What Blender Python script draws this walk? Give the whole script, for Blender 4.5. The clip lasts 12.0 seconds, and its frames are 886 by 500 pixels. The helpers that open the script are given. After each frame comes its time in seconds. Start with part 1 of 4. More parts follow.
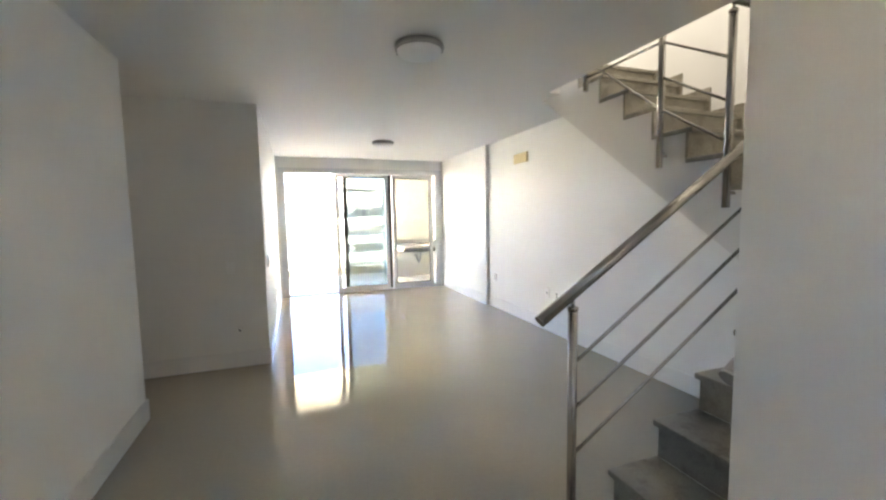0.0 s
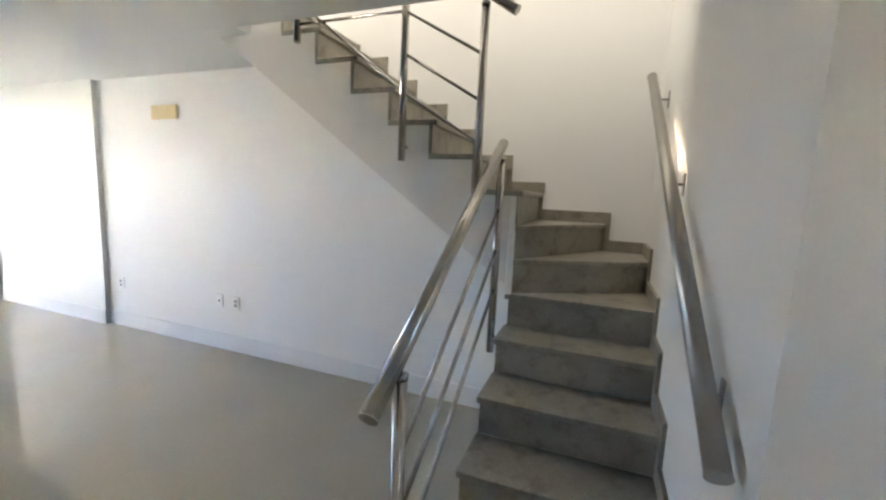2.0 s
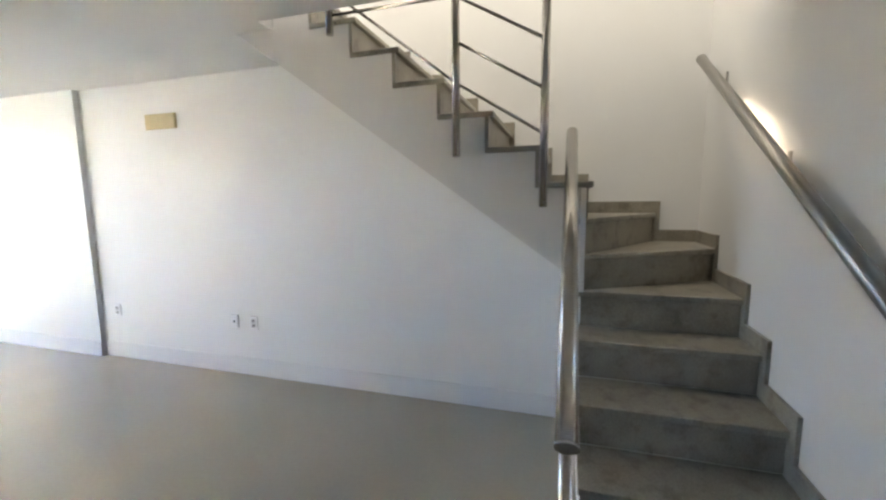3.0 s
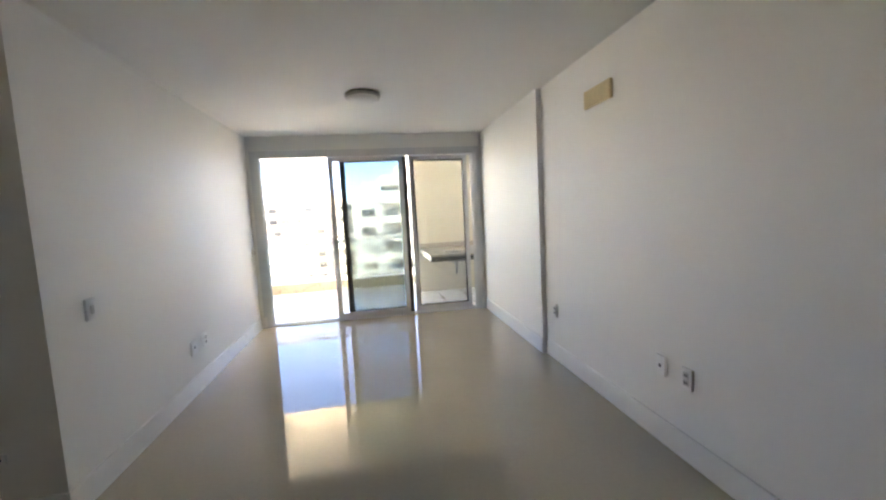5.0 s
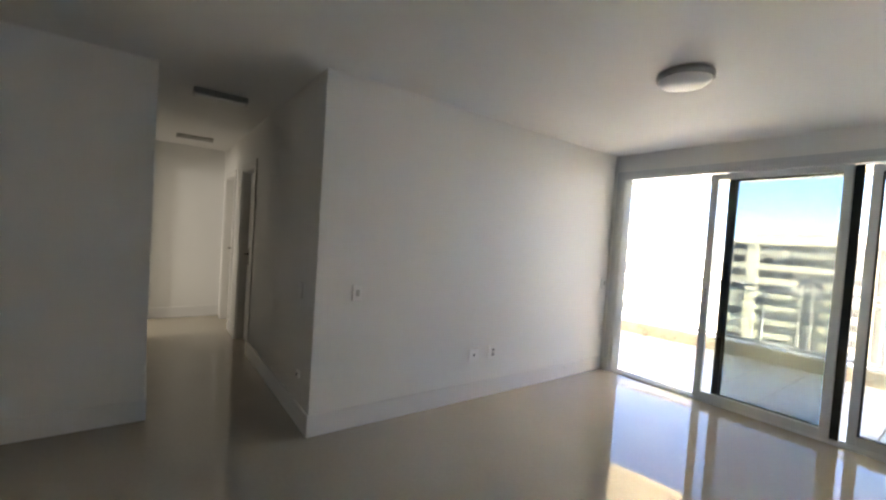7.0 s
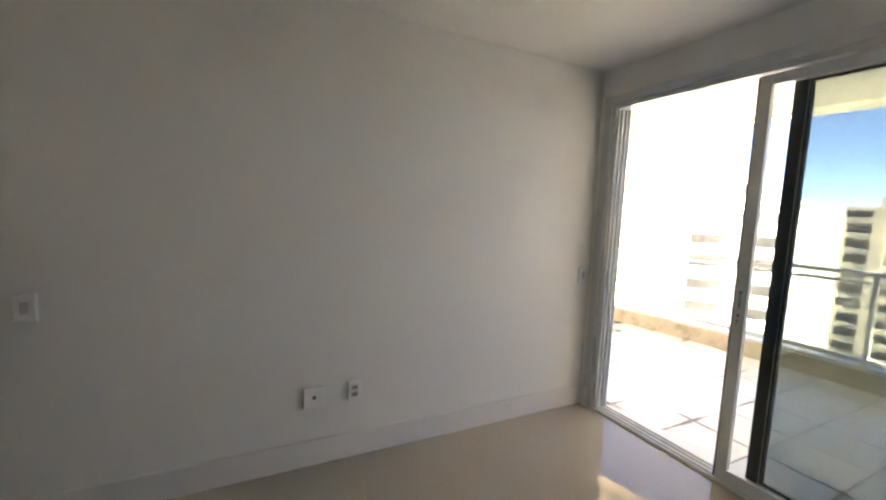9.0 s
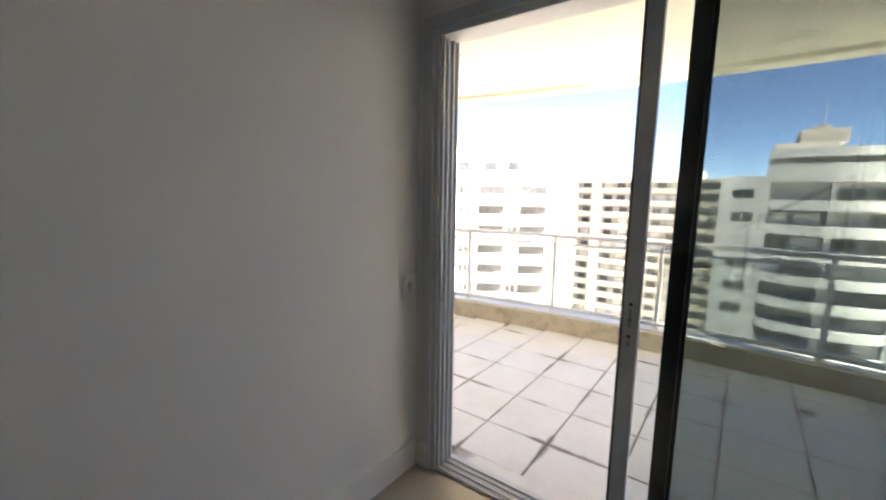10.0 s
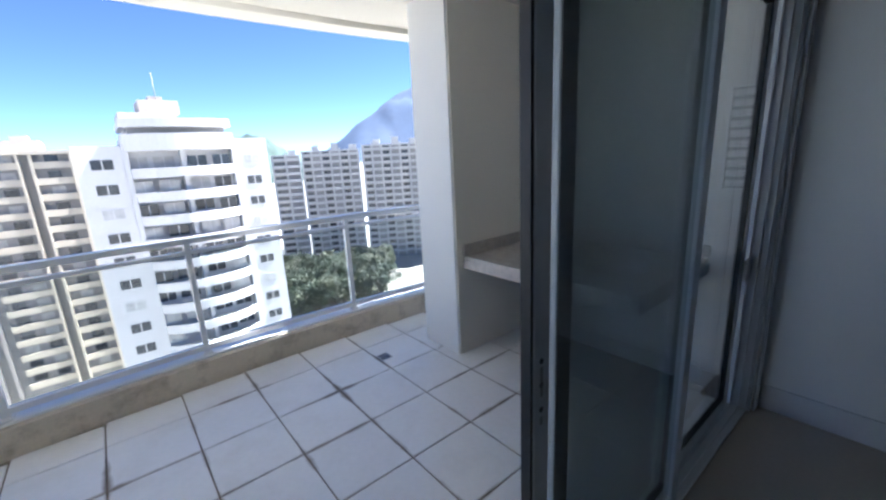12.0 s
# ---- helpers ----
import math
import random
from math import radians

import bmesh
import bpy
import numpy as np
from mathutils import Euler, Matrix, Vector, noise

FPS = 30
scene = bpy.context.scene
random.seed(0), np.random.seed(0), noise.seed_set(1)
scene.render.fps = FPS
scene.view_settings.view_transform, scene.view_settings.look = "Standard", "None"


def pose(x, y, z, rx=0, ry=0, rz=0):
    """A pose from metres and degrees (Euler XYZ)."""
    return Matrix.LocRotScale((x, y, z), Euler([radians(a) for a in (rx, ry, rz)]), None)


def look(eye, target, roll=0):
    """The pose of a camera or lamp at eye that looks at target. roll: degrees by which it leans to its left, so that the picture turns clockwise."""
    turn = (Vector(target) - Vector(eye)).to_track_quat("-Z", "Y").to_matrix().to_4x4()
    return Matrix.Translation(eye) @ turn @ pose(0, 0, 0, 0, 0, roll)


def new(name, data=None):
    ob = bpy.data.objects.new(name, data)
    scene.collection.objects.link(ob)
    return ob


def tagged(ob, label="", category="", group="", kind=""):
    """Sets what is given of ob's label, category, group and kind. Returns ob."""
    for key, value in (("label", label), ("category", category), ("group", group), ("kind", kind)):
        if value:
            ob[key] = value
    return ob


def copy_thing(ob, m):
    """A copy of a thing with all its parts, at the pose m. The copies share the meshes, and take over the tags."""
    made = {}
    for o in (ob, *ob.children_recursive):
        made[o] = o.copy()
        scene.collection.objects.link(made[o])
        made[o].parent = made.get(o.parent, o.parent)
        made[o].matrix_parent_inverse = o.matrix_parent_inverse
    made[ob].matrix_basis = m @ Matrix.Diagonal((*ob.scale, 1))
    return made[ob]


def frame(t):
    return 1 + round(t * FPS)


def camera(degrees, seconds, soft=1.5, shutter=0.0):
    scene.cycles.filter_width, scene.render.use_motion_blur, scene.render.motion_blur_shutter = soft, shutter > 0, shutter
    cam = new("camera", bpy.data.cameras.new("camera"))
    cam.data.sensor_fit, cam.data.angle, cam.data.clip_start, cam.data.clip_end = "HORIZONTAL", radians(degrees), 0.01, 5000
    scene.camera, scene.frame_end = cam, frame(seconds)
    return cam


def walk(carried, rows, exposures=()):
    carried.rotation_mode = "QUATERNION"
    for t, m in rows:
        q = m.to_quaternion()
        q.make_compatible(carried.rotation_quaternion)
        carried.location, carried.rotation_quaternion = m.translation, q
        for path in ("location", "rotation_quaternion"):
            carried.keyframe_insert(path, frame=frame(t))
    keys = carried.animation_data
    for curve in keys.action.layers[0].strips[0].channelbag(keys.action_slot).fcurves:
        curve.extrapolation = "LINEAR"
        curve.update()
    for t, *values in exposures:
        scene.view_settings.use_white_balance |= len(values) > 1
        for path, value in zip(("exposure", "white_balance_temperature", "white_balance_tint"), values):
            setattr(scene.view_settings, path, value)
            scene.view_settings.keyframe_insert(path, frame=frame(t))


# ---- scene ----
cam = camera(95.0, 12.0, soft=2.4)
PATH = [
    (0, (0.994, 0.493, 1.429), (1.671, 2.367, 1.258), -1.0),
    (0.5, (1.155, 0.7, 1.444), (2.041, 2.479, 1.216), 0.8),
    (1, (1.265, 0.968, 1.471), (2.521, 2.499, 1.195), 2.4),
    (1.5, (1.23, 1.229, 1.511), (2.874, 2.329, 1.213), 3.1),
    (2, (1.13, 1.458, 1.528), (2.986, 2.151, 1.258), 2.6),
    (2.5, (1.086, 1.731, 1.518), (3.017, 2.19, 1.274), 0.6),
    (4.5, (1.798, 2.413, 1.408), (2.797, 4.135, 1.211), -5.6),
    (5, (2.248, 2.609, 1.413), (2.579, 4.573, 1.228), -3.0),
    (5.5, (2.701, 2.857, 1.407), (2.418, 4.828, 1.22), -0.3),
    (6, (3.02, 3.178, 1.372), (2.19, 4.989, 1.192), 2.0),
    (6.5, (3.234, 3.48, 1.383), (1.9, 4.966, 1.267), 3.2),
    (7, (3.4, 3.829, 1.431), (1.789, 5.013, 1.366), 3.9),
    (9, (2.936, 5.863, 1.47), (1.159, 6.758, 1.266), 2.5),
    (9.5, (2.516, 6.307, 1.524), (0.91, 7.472, 1.267), 1.8),
    (10, (2.052, 6.643, 1.498), (0.873, 8.234, 1.217), 0.9),
    (10.5, (1.656, 6.904, 1.496), (1.121, 8.805, 1.178), -0.2),
    (11, (1.301, 7.189, 1.491), (1.518, 9.142, 1.12), -1.5),
    (11.5, (1.093, 7.449, 1.534), (1.904, 9.223, 1.092), -2.8),
    (12, (1.048, 7.751, 1.564), (2.278, 9.255, 1.091), -2.9),
]
SUN_AZ, SUN_EL = 95.0, 52.0      # clockwise from +y, degrees
EXPOSURES = [(0.0, 6.75, 8250, 14), (1.0, 6.45, 8200, 15), (2.5, 7.0, 7700, 13), (4.5, 5.7, 8200, 15), (5.5, 5.7, 8200, 15), (7.0, 5.63, 8300, 15), (9.0, 4.97, 8900, 16), (10.0, 4.03, 8000, 15), (10.5, 3.8, 7500, 14), (11.0, 3.4, 6300, 13), (11.5, 3.05, 5700, 13), (12.0, 2.7, 5550, 13)]
walk(cam, [(t, look(eye, target, roll)) for t, eye, target, roll in PATH], EXPOSURES)

# ---- world, sun, lamps ----
world = bpy.data.worlds.new("world")
scene.world = world
world.use_nodes = True
wn = world.node_tree
sky = wn.nodes.new("ShaderNodeTexSky")
sky.sky_type, sky.sun_disc = "NISHITA", False
sky.sun_elevation, sky.sun_rotation = radians(SUN_EL), radians(SUN_AZ)
sky.air_density, sky.dust_density, sky.ozone_density = 0.5, 0.0, 3.5
sky.altitude = 1500
wn.links.new(sky.outputs[0], wn.nodes["Background"].inputs[0])
wn.nodes["Background"].inputs[1].default_value = 0.05


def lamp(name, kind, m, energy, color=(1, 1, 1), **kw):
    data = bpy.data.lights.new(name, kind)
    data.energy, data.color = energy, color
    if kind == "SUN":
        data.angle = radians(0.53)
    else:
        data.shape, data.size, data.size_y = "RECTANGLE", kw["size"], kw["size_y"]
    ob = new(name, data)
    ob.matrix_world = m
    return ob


sun_dir = Vector((math.sin(radians(SUN_AZ)) * math.cos(radians(SUN_EL)), math.cos(radians(SUN_AZ)) * math.cos(radians(SUN_EL)), math.sin(radians(SUN_EL))))
lamp("sun", "SUN", look(sun_dir * 100, (0, 0, 0)), 5.0, (1.0, 0.96, 0.90))
# added area lamps: unseen daylight from the upper storey and hall's side room
lamp("upper_fill_lamp", "AREA", look((2.65, 3.0, 5.18), (2.65, 2.98, 0.0)), 0.72, (0.93, 0.97, 1.0), size=2.5, size_y=3.2)
lamp("side_room_fill_lamp", "AREA", look((-2.45, 1.6, 1.5), (-3.2, 4.2, 1.1)), 0.62, (0.86, 0.93, 1.0), size=0.5, size_y=1.2)

# ---- materials ----


def mat(name, color, rough=0.5, metal=0.0, vary=0.06, scale=3.0, fine=60.0, bump=0.0, spec=0.5, stain=None, stain_scale=1.2, stain_amount=0.35, coat=0.0):
    """A principled material with variation at two scales, fine relief and, if given, stains of another colour."""
    m = bpy.data.materials.new(name)
    m.use_nodes = True
    nt = m.node_tree
    bsdf = nt.nodes["Principled BSDF"]
    bsdf.inputs["Roughness"].default_value = rough
    bsdf.inputs["Metallic"].default_value = metal
    bsdf.inputs["Specular IOR Level"].default_value = spec
    bsdf.inputs["Coat Weight"].default_value = coat
    co = nt.nodes.new("ShaderNodeNewGeometry")
    big = nt.nodes.new("ShaderNodeTexNoise")
    big.inputs["Scale"].default_value, big.inputs["Detail"].default_value = scale, 5
    small = nt.nodes.new("ShaderNodeTexNoise")
    small.inputs["Scale"].default_value, small.inputs["Detail"].default_value = fine, 4
    for n in (big, small):
        nt.links.new(co.outputs["Position"], n.inputs["Vector"])
    add = nt.nodes.new("ShaderNodeMath")
    add.operation = "ADD"
    nt.links.new(big.outputs["Fac"], add.inputs[0])
    nt.links.new(small.outputs["Fac"], add.inputs[1])
    ramp = nt.nodes.new("ShaderNodeMapRange")
    ramp.inputs["From Min"].default_value, ramp.inputs["From Max"].default_value = 0.6, 1.4
    ramp.inputs["To Min"].default_value, ramp.inputs["To Max"].default_value = 1 - vary, 1 + vary
    nt.links.new(add.outputs[0], ramp.inputs["Value"])
    mul = nt.nodes.new("ShaderNodeVectorMath")
    mul.operation = "SCALE"
    mul.inputs[0].default_value = color
    nt.links.new(ramp.outputs[0], mul.inputs["Scale"])
    out = mul.outputs[0]
    if stain:
        sn = nt.nodes.new("ShaderNodeTexNoise")
        sn.inputs["Scale"].default_value, sn.inputs["Detail"].default_value, sn.inputs["Roughness"].default_value = stain_scale, 7, 0.62
        nt.links.new(co.outputs["Position"], sn.inputs["Vector"])
        sr = nt.nodes.new("ShaderNodeMapRange")
        sr.inputs["From Min"].default_value, sr.inputs["From Max"].default_value = 0.5, 0.78
        sr.inputs["To Max"].default_value = stain_amount
        nt.links.new(sn.outputs["Fac"], sr.inputs["Value"])
        mix = nt.nodes.new("ShaderNodeMix")
        mix.data_type = "RGBA"
        nt.links.new(sr.outputs[0], mix.inputs[0])
        nt.links.new(out, mix.inputs[6])
        mix.inputs[7].default_value = (*stain, 1)
        out = mix.outputs[2]
    nt.links.new(out, bsdf.inputs["Base Color"])
    if bump:
        b = nt.nodes.new("ShaderNodeBump")
        b.inputs["Strength"].default_value, b.inputs["Distance"].default_value = bump, 0.004
        nt.links.new(add.outputs[0], b.inputs["Height"])
        nt.links.new(b.outputs[0], bsdf.inputs["Normal"])
    rr = nt.nodes.new("ShaderNodeMapRange")
    rr.inputs["To Min"].default_value, rr.inputs["To Max"].default_value = rough * 0.8, min(1, rough * 1.2)
    nt.links.new(big.outputs["Fac"], rr.inputs["Value"])
    nt.links.new(rr.outputs[0], bsdf.inputs["Roughness"])
    return m


def glass_mat(name, tint, rough=0.0, dirt=0.006):
    """A thin pane: tinted see-through, gloss by Fresnel and a film of dust."""
    m = bpy.data.materials.new(name)
    m.use_nodes = True
    nt = m.node_tree
    nt.nodes.clear()
    out = nt.nodes.new("ShaderNodeOutputMaterial")
    tr = nt.nodes.new("ShaderNodeBsdfTransparent")
    tr.inputs[0].default_value = (*tint, 1)
    gl = nt.nodes.new("ShaderNodeBsdfGlossy")
    gl.inputs["Roughness"].default_value = rough
    lw = nt.nodes.new("ShaderNodeLayerWeight")
    lw.inputs["Blend"].default_value = 0.5
    po = nt.nodes.new("ShaderNodeMath")
    po.operation, po.inputs[1].default_value = "POWER", 5.0
    nt.links.new(lw.outputs["Facing"], po.inputs[0])
    fr = nt.nodes.new("ShaderNodeMath")
    fr.operation, fr.inputs[1].default_value, fr.inputs[2].default_value = "MULTIPLY_ADD", 0.96, 0.04
    nt.links.new(po.outputs[0], fr.inputs[0])
    mx = nt.nodes.new("ShaderNodeMixShader")
    nt.links.new(fr.outputs[0], mx.inputs[0])
    nt.links.new(tr.outputs[0], mx.inputs[1])
    nt.links.new(gl.outputs[0], mx.inputs[2])
    film = nt.nodes.new("ShaderNodeBsdfTranslucent")
    film.inputs[0].default_value = (0.75, 0.76, 0.72, 1)
    dust = nt.nodes.new("ShaderNodeTexNoise")
    dust.inputs["Scale"].default_value, dust.inputs["Detail"].default_value = 2.5, 6
    geo = nt.nodes.new("ShaderNodeNewGeometry")
    nt.links.new(geo.outputs["Position"], dust.inputs["Vector"])
    amount = nt.nodes.new("ShaderNodeMapRange")
    amount.inputs["To Min"].default_value, amount.inputs["To Max"].default_value = dirt * 0.5, dirt * 1.5
    nt.links.new(dust.outputs["Fac"], amount.inputs["Value"])
    veil = nt.nodes.new("ShaderNodeMixShader")
    nt.links.new(amount.outputs[0], veil.inputs[0])
    nt.links.new(mx.outputs[0], veil.inputs[1])
    nt.links.new(film.outputs[0], veil.inputs[2])
    nt.links.new(veil.outputs[0], out.inputs[0])
    return m


M_WALL = mat("white_wall_paint", (0.865, 0.855, 0.825), 0.55, vary=0.025, scale=0.8, fine=220, bump=0.06)
# white string, its shade put into a greyer base colour
M_STRING = mat("string_shade_white", (0.74, 0.72, 0.69), 0.6, vary=0.03, scale=1.5, fine=160, bump=0.06)
M_CEIL = mat("white_ceiling_paint", (0.865, 0.855, 0.83), 0.7, vary=0.02, scale=0.7, fine=180, bump=0.05)
M_BASE = mat("white_lacquer", (0.82, 0.81, 0.79), 0.3, vary=0.02)
M_FLOOR = mat("polished_porcelain", (0.46, 0.405, 0.325), 0.016, vary=0.05, scale=1.6, fine=45, spec=0.62)
M_STONE = mat("grey_brown_granite", (0.31, 0.283, 0.232), 0.36, vary=0.34, scale=5, fine=150, bump=0.1, stain=(0.13, 0.115, 0.092), stain_scale=11, stain_amount=1.0)
M_STEEL = mat("brushed_stainless_steel", (0.44, 0.415, 0.385), 0.24, metal=1.0, vary=0.05, scale=8, fine=120)
M_ALU = mat("grey_painted_aluminium", (0.66, 0.67, 0.68), 0.38, vary=0.03, scale=5)
M_TRACK = mat("bare_aluminium_track", (0.70, 0.71, 0.72), 0.32, metal=0.15, vary=0.06, scale=9)
M_GASKET = mat("black_rubber", (0.012, 0.012, 0.013), 0.5)
M_GLASS = glass_mat("grey_green_glass", (0.475, 0.52, 0.525), dirt=0.012)
M_PANE = glass_mat("pale_green_glass", (0.88, 0.905, 0.90), dirt=0.008)
M_CLEAR = glass_mat("clear_pane", (0.93, 0.955, 0.95))
M_PLATE = mat("white_plastic", (0.90, 0.89, 0.87), 0.3, vary=0.01)
M_MODULE = mat("off_white_plastic", (0.57, 0.56, 0.53), 0.35, vary=0.01)
M_SATIN = mat("satin_stainless_steel", (0.40, 0.38, 0.35), 0.34, metal=1.0, vary=0.05, scale=8, fine=120)
M_SINK = mat("dull_stainless_steel", (0.40, 0.39, 0.37), 0.5, metal=1.0, vary=0.06, scale=8, fine=120)
M_HOLE = mat("dark_plastic_recess", (0.03, 0.03, 0.03), 0.6)
M_BOARD = mat("yellowed_board", (0.70, 0.58, 0.33), 0.6, vary=0.10, scale=9, bump=0.1)
M_LAMPGLASS = mat("opal_lamp_glass", (0.82, 0.82, 0.81), 0.38, vary=0.02)
M_LAMPRIM = mat("satin_grey_metal", (0.36, 0.355, 0.345), 0.35, metal=0.6)
M_TILE = mat("white_glazed_tile", (0.83, 0.83, 0.82), 0.22, vary=0.04, scale=2.2, fine=30, stain=(0.45, 0.39, 0.30), stain_scale=2.6, stain_amount=0.22)


def edge_dirt(m, color=(0.20, 0.15, 0.09)):
    """Grime that creeps from the joints over the rim of a tile, here and there."""
    nt = m.node_tree
    bsdf = nt.nodes["Principled BSDF"]
    base = bsdf.inputs["Base Color"].links[0].from_socket
    tc = nt.nodes.new("ShaderNodeTexCoord")
    sep = nt.nodes.new("ShaderNodeSeparateXYZ")
    nt.links.new(tc.outputs["Generated"], sep.inputs[0])
    dist = []
    for k in (0, 1):
        s = nt.nodes.new("ShaderNodeMath")
        s.operation = "SUBTRACT"
        nt.links.new(sep.outputs[k], s.inputs[0])
        s.inputs[1].default_value = 0.5
        a = nt.nodes.new("ShaderNodeMath")
        a.operation = "ABSOLUTE"
        nt.links.new(s.outputs[0], a.inputs[0])
        dist.append(a)
    mx = nt.nodes.new("ShaderNodeMath")
    mx.operation = "MAXIMUM"
    nt.links.new(dist[0].outputs[0], mx.inputs[0])
    nt.links.new(dist[1].outputs[0], mx.inputs[1])
    geo = nt.nodes.new("ShaderNodeNewGeometry")
    ns = nt.nodes.new("ShaderNodeTexNoise")
    ns.inputs["Scale"].default_value, ns.inputs["Detail"].default_value = 2.3, 5
    nt.links.new(geo.outputs["Position"], ns.inputs["Vector"])
    reach = nt.nodes.new("ShaderNodeMapRange")
    reach.inputs["From Min"].default_value, reach.inputs["From Max"].default_value = 0.46, 0.72
    reach.inputs["To Min"].default_value, reach.inputs["To Max"].default_value = 0.502, 0.415
    nt.links.new(ns.outputs["Fac"], reach.inputs["Value"])
    over = nt.nodes.new("ShaderNodeMath")
    over.operation = "SUBTRACT"
    nt.links.new(mx.outputs[0], over.inputs[0])
    nt.links.new(reach.outputs[0], over.inputs[1])
    amt = nt.nodes.new("ShaderNodeMapRange")
    amt.inputs["From Max"].default_value, amt.inputs["To Max"].default_value = 0.05, 0.75
    nt.links.new(over.outputs[0], amt.inputs["Value"])
    mix = nt.nodes.new("ShaderNodeMix")
    mix.data_type = "RGBA"
    nt.links.new(amt.outputs[0], mix.inputs[0])
    nt.links.new(base, mix.inputs[6])
    mix.inputs[7].default_value = (*color, 1)
    nt.links.new(mix.outputs[2], bsdf.inputs["Base Color"])


edge_dirt(M_TILE)
M_GROUT = mat("dirty_grout", (0.17, 0.135, 0.095), 0.9, vary=0.45, scale=3.5, fine=40, bump=0.2)
M_CURB = mat("stained_cream_render", (0.62, 0.55, 0.43), 0.75, vary=0.08, scale=2.5, fine=70, bump=0.15, stain=(0.13, 0.10, 0.06), stain_scale=5.0, stain_amount=0.75)
M_CREAM = mat("cream_facade_paint", (0.80, 0.755, 0.65), 0.7, vary=0.035, scale=1.2, fine=120, bump=0.1)
M_COLUMN = mat("white_facade_paint", (0.82, 0.805, 0.77), 0.65, vary=0.03, scale=1.5, fine=120, bump=0.1)
M_RAIL = mat("white_painted_rail", (0.72, 0.73, 0.73), 0.32, vary=0.02)
M_COUNTER = mat("light_granite_top", (0.50, 0.46, 0.41), 0.25, vary=0.22, scale=20, fine=140)
M_DARKSTONE = mat("dark_granite_edge", (0.05, 0.048, 0.045), 0.3, vary=0.3, scale=30)
M_WOODDOOR = mat("white_door_lacquer", (0.78, 0.76, 0.72), 0.35, vary=0.02)
M_FAC_W = mat("white_tower_render", (0.58, 0.57, 0.56), 0.8, vary=0.05, scale=0.25, fine=3, stain=(0.55, 0.53, 0.50), stain_scale=0.3, stain_amount=0.25)
M_FAC_B = mat("cream_tower_render", (0.60, 0.53, 0.41), 0.8, vary=0.06, scale=0.2, fine=3, stain=(0.46, 0.42, 0.35), stain_scale=0.25, stain_amount=0.3)
# tower grey with the recesses' shade put into it, also for small fittings
M_FAC_G = mat("tower_grey_and_recess_shade", (0.29, 0.28, 0.265), 0.8, vary=0.15, scale=0.4, fine=4)
M_FAC_F = mat("pale_far_tower_render", (0.55, 0.54, 0.52), 0.8, vary=0.08, scale=0.15, fine=2)
M_WINDOW = mat("dark_window_glass", (0.045, 0.05, 0.055), 0.12, vary=0.6, scale=0.45, fine=1.5)
M_BLIND = mat("drawn_blind", (0.45, 0.44, 0.42), 0.8, vary=0.2, scale=0.7, fine=2)
M_ROOF = mat("weathered_roof_concrete", (0.42, 0.38, 0.34), 0.9, vary=0.15, scale=0.3, fine=4)
M_GROUND = mat("mixed_ground", (0.34, 0.32, 0.28), 0.95, vary=0.3, scale=0.03, fine=0.4, stain=(0.08, 0.11, 0.04), stain_scale=0.02, stain_amount=0.8)
M_ROAD = mat("asphalt", (0.055, 0.055, 0.057), 0.9, vary=0.2, scale=0.2, fine=6)
M_LEAF = mat("tree_leaves", (0.036, 0.052, 0.026), 0.7, vary=0.55, scale=0.35, fine=3)
M_LEAF2 = mat("olive_leaves", (0.058, 0.066, 0.032), 0.7, vary=0.5, scale=0.35, fine=3)
M_TRUNK = mat("tree_bark", (0.12, 0.09, 0.06), 0.9, vary=0.3, scale=2)
# the bluish tint of both backdrops puts distance haze into their colour
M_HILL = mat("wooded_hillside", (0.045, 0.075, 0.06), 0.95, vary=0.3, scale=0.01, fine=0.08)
M_MOUNT = mat("distant_mountain_haze", (0.05, 0.078, 0.135), 0.95, vary=0.15, scale=0.002, fine=0.02)

# ---- mesh helpers ----


def box(bm, a, b, bevel=0.0):
    """Adds a box from corner a to corner b, its edges rounded by bevel."""
    vs = [bm.verts.new((x, y, z)) for z in (a[2], b[2]) for y in (a[1], b[1]) for x in (a[0], b[0])]
    fs = [bm.faces.new([vs[i] for i in f]) for f in ((0, 2, 3, 1), (4, 5, 7, 6), (0, 1, 5, 4), (2, 6, 7, 3), (0, 4, 6, 2), (1, 3, 7, 5))]
    if bevel:
        es = list({e for f in fs for e in f.edges})
        bmesh.ops.bevel(bm, geom=es, offset=bevel, segments=2, profile=0.5, affect="EDGES")
    return bm


def prism(bm, poly, lo, hi, axis="z"):
    """Extrudes a flat outline along an axis."""
    def at(u, v, w):
        return {"z": (u, v, w), "x": (w, u, v), "y": (u, w, v)}[axis]
    low = [bm.verts.new(at(u, v, lo)) for u, v in poly]
    top = [bm.verts.new(at(u, v, hi)) for u, v in poly]
    n = len(poly)
    bm.faces.new(low[::-1])
    bm.faces.new(top)
    for i in range(n):
        bm.faces.new((low[i], low[(i + 1) % n], top[(i + 1) % n], top[i]))
    bmesh.ops.recalc_face_normals(bm, faces=bm.faces)
    return bm


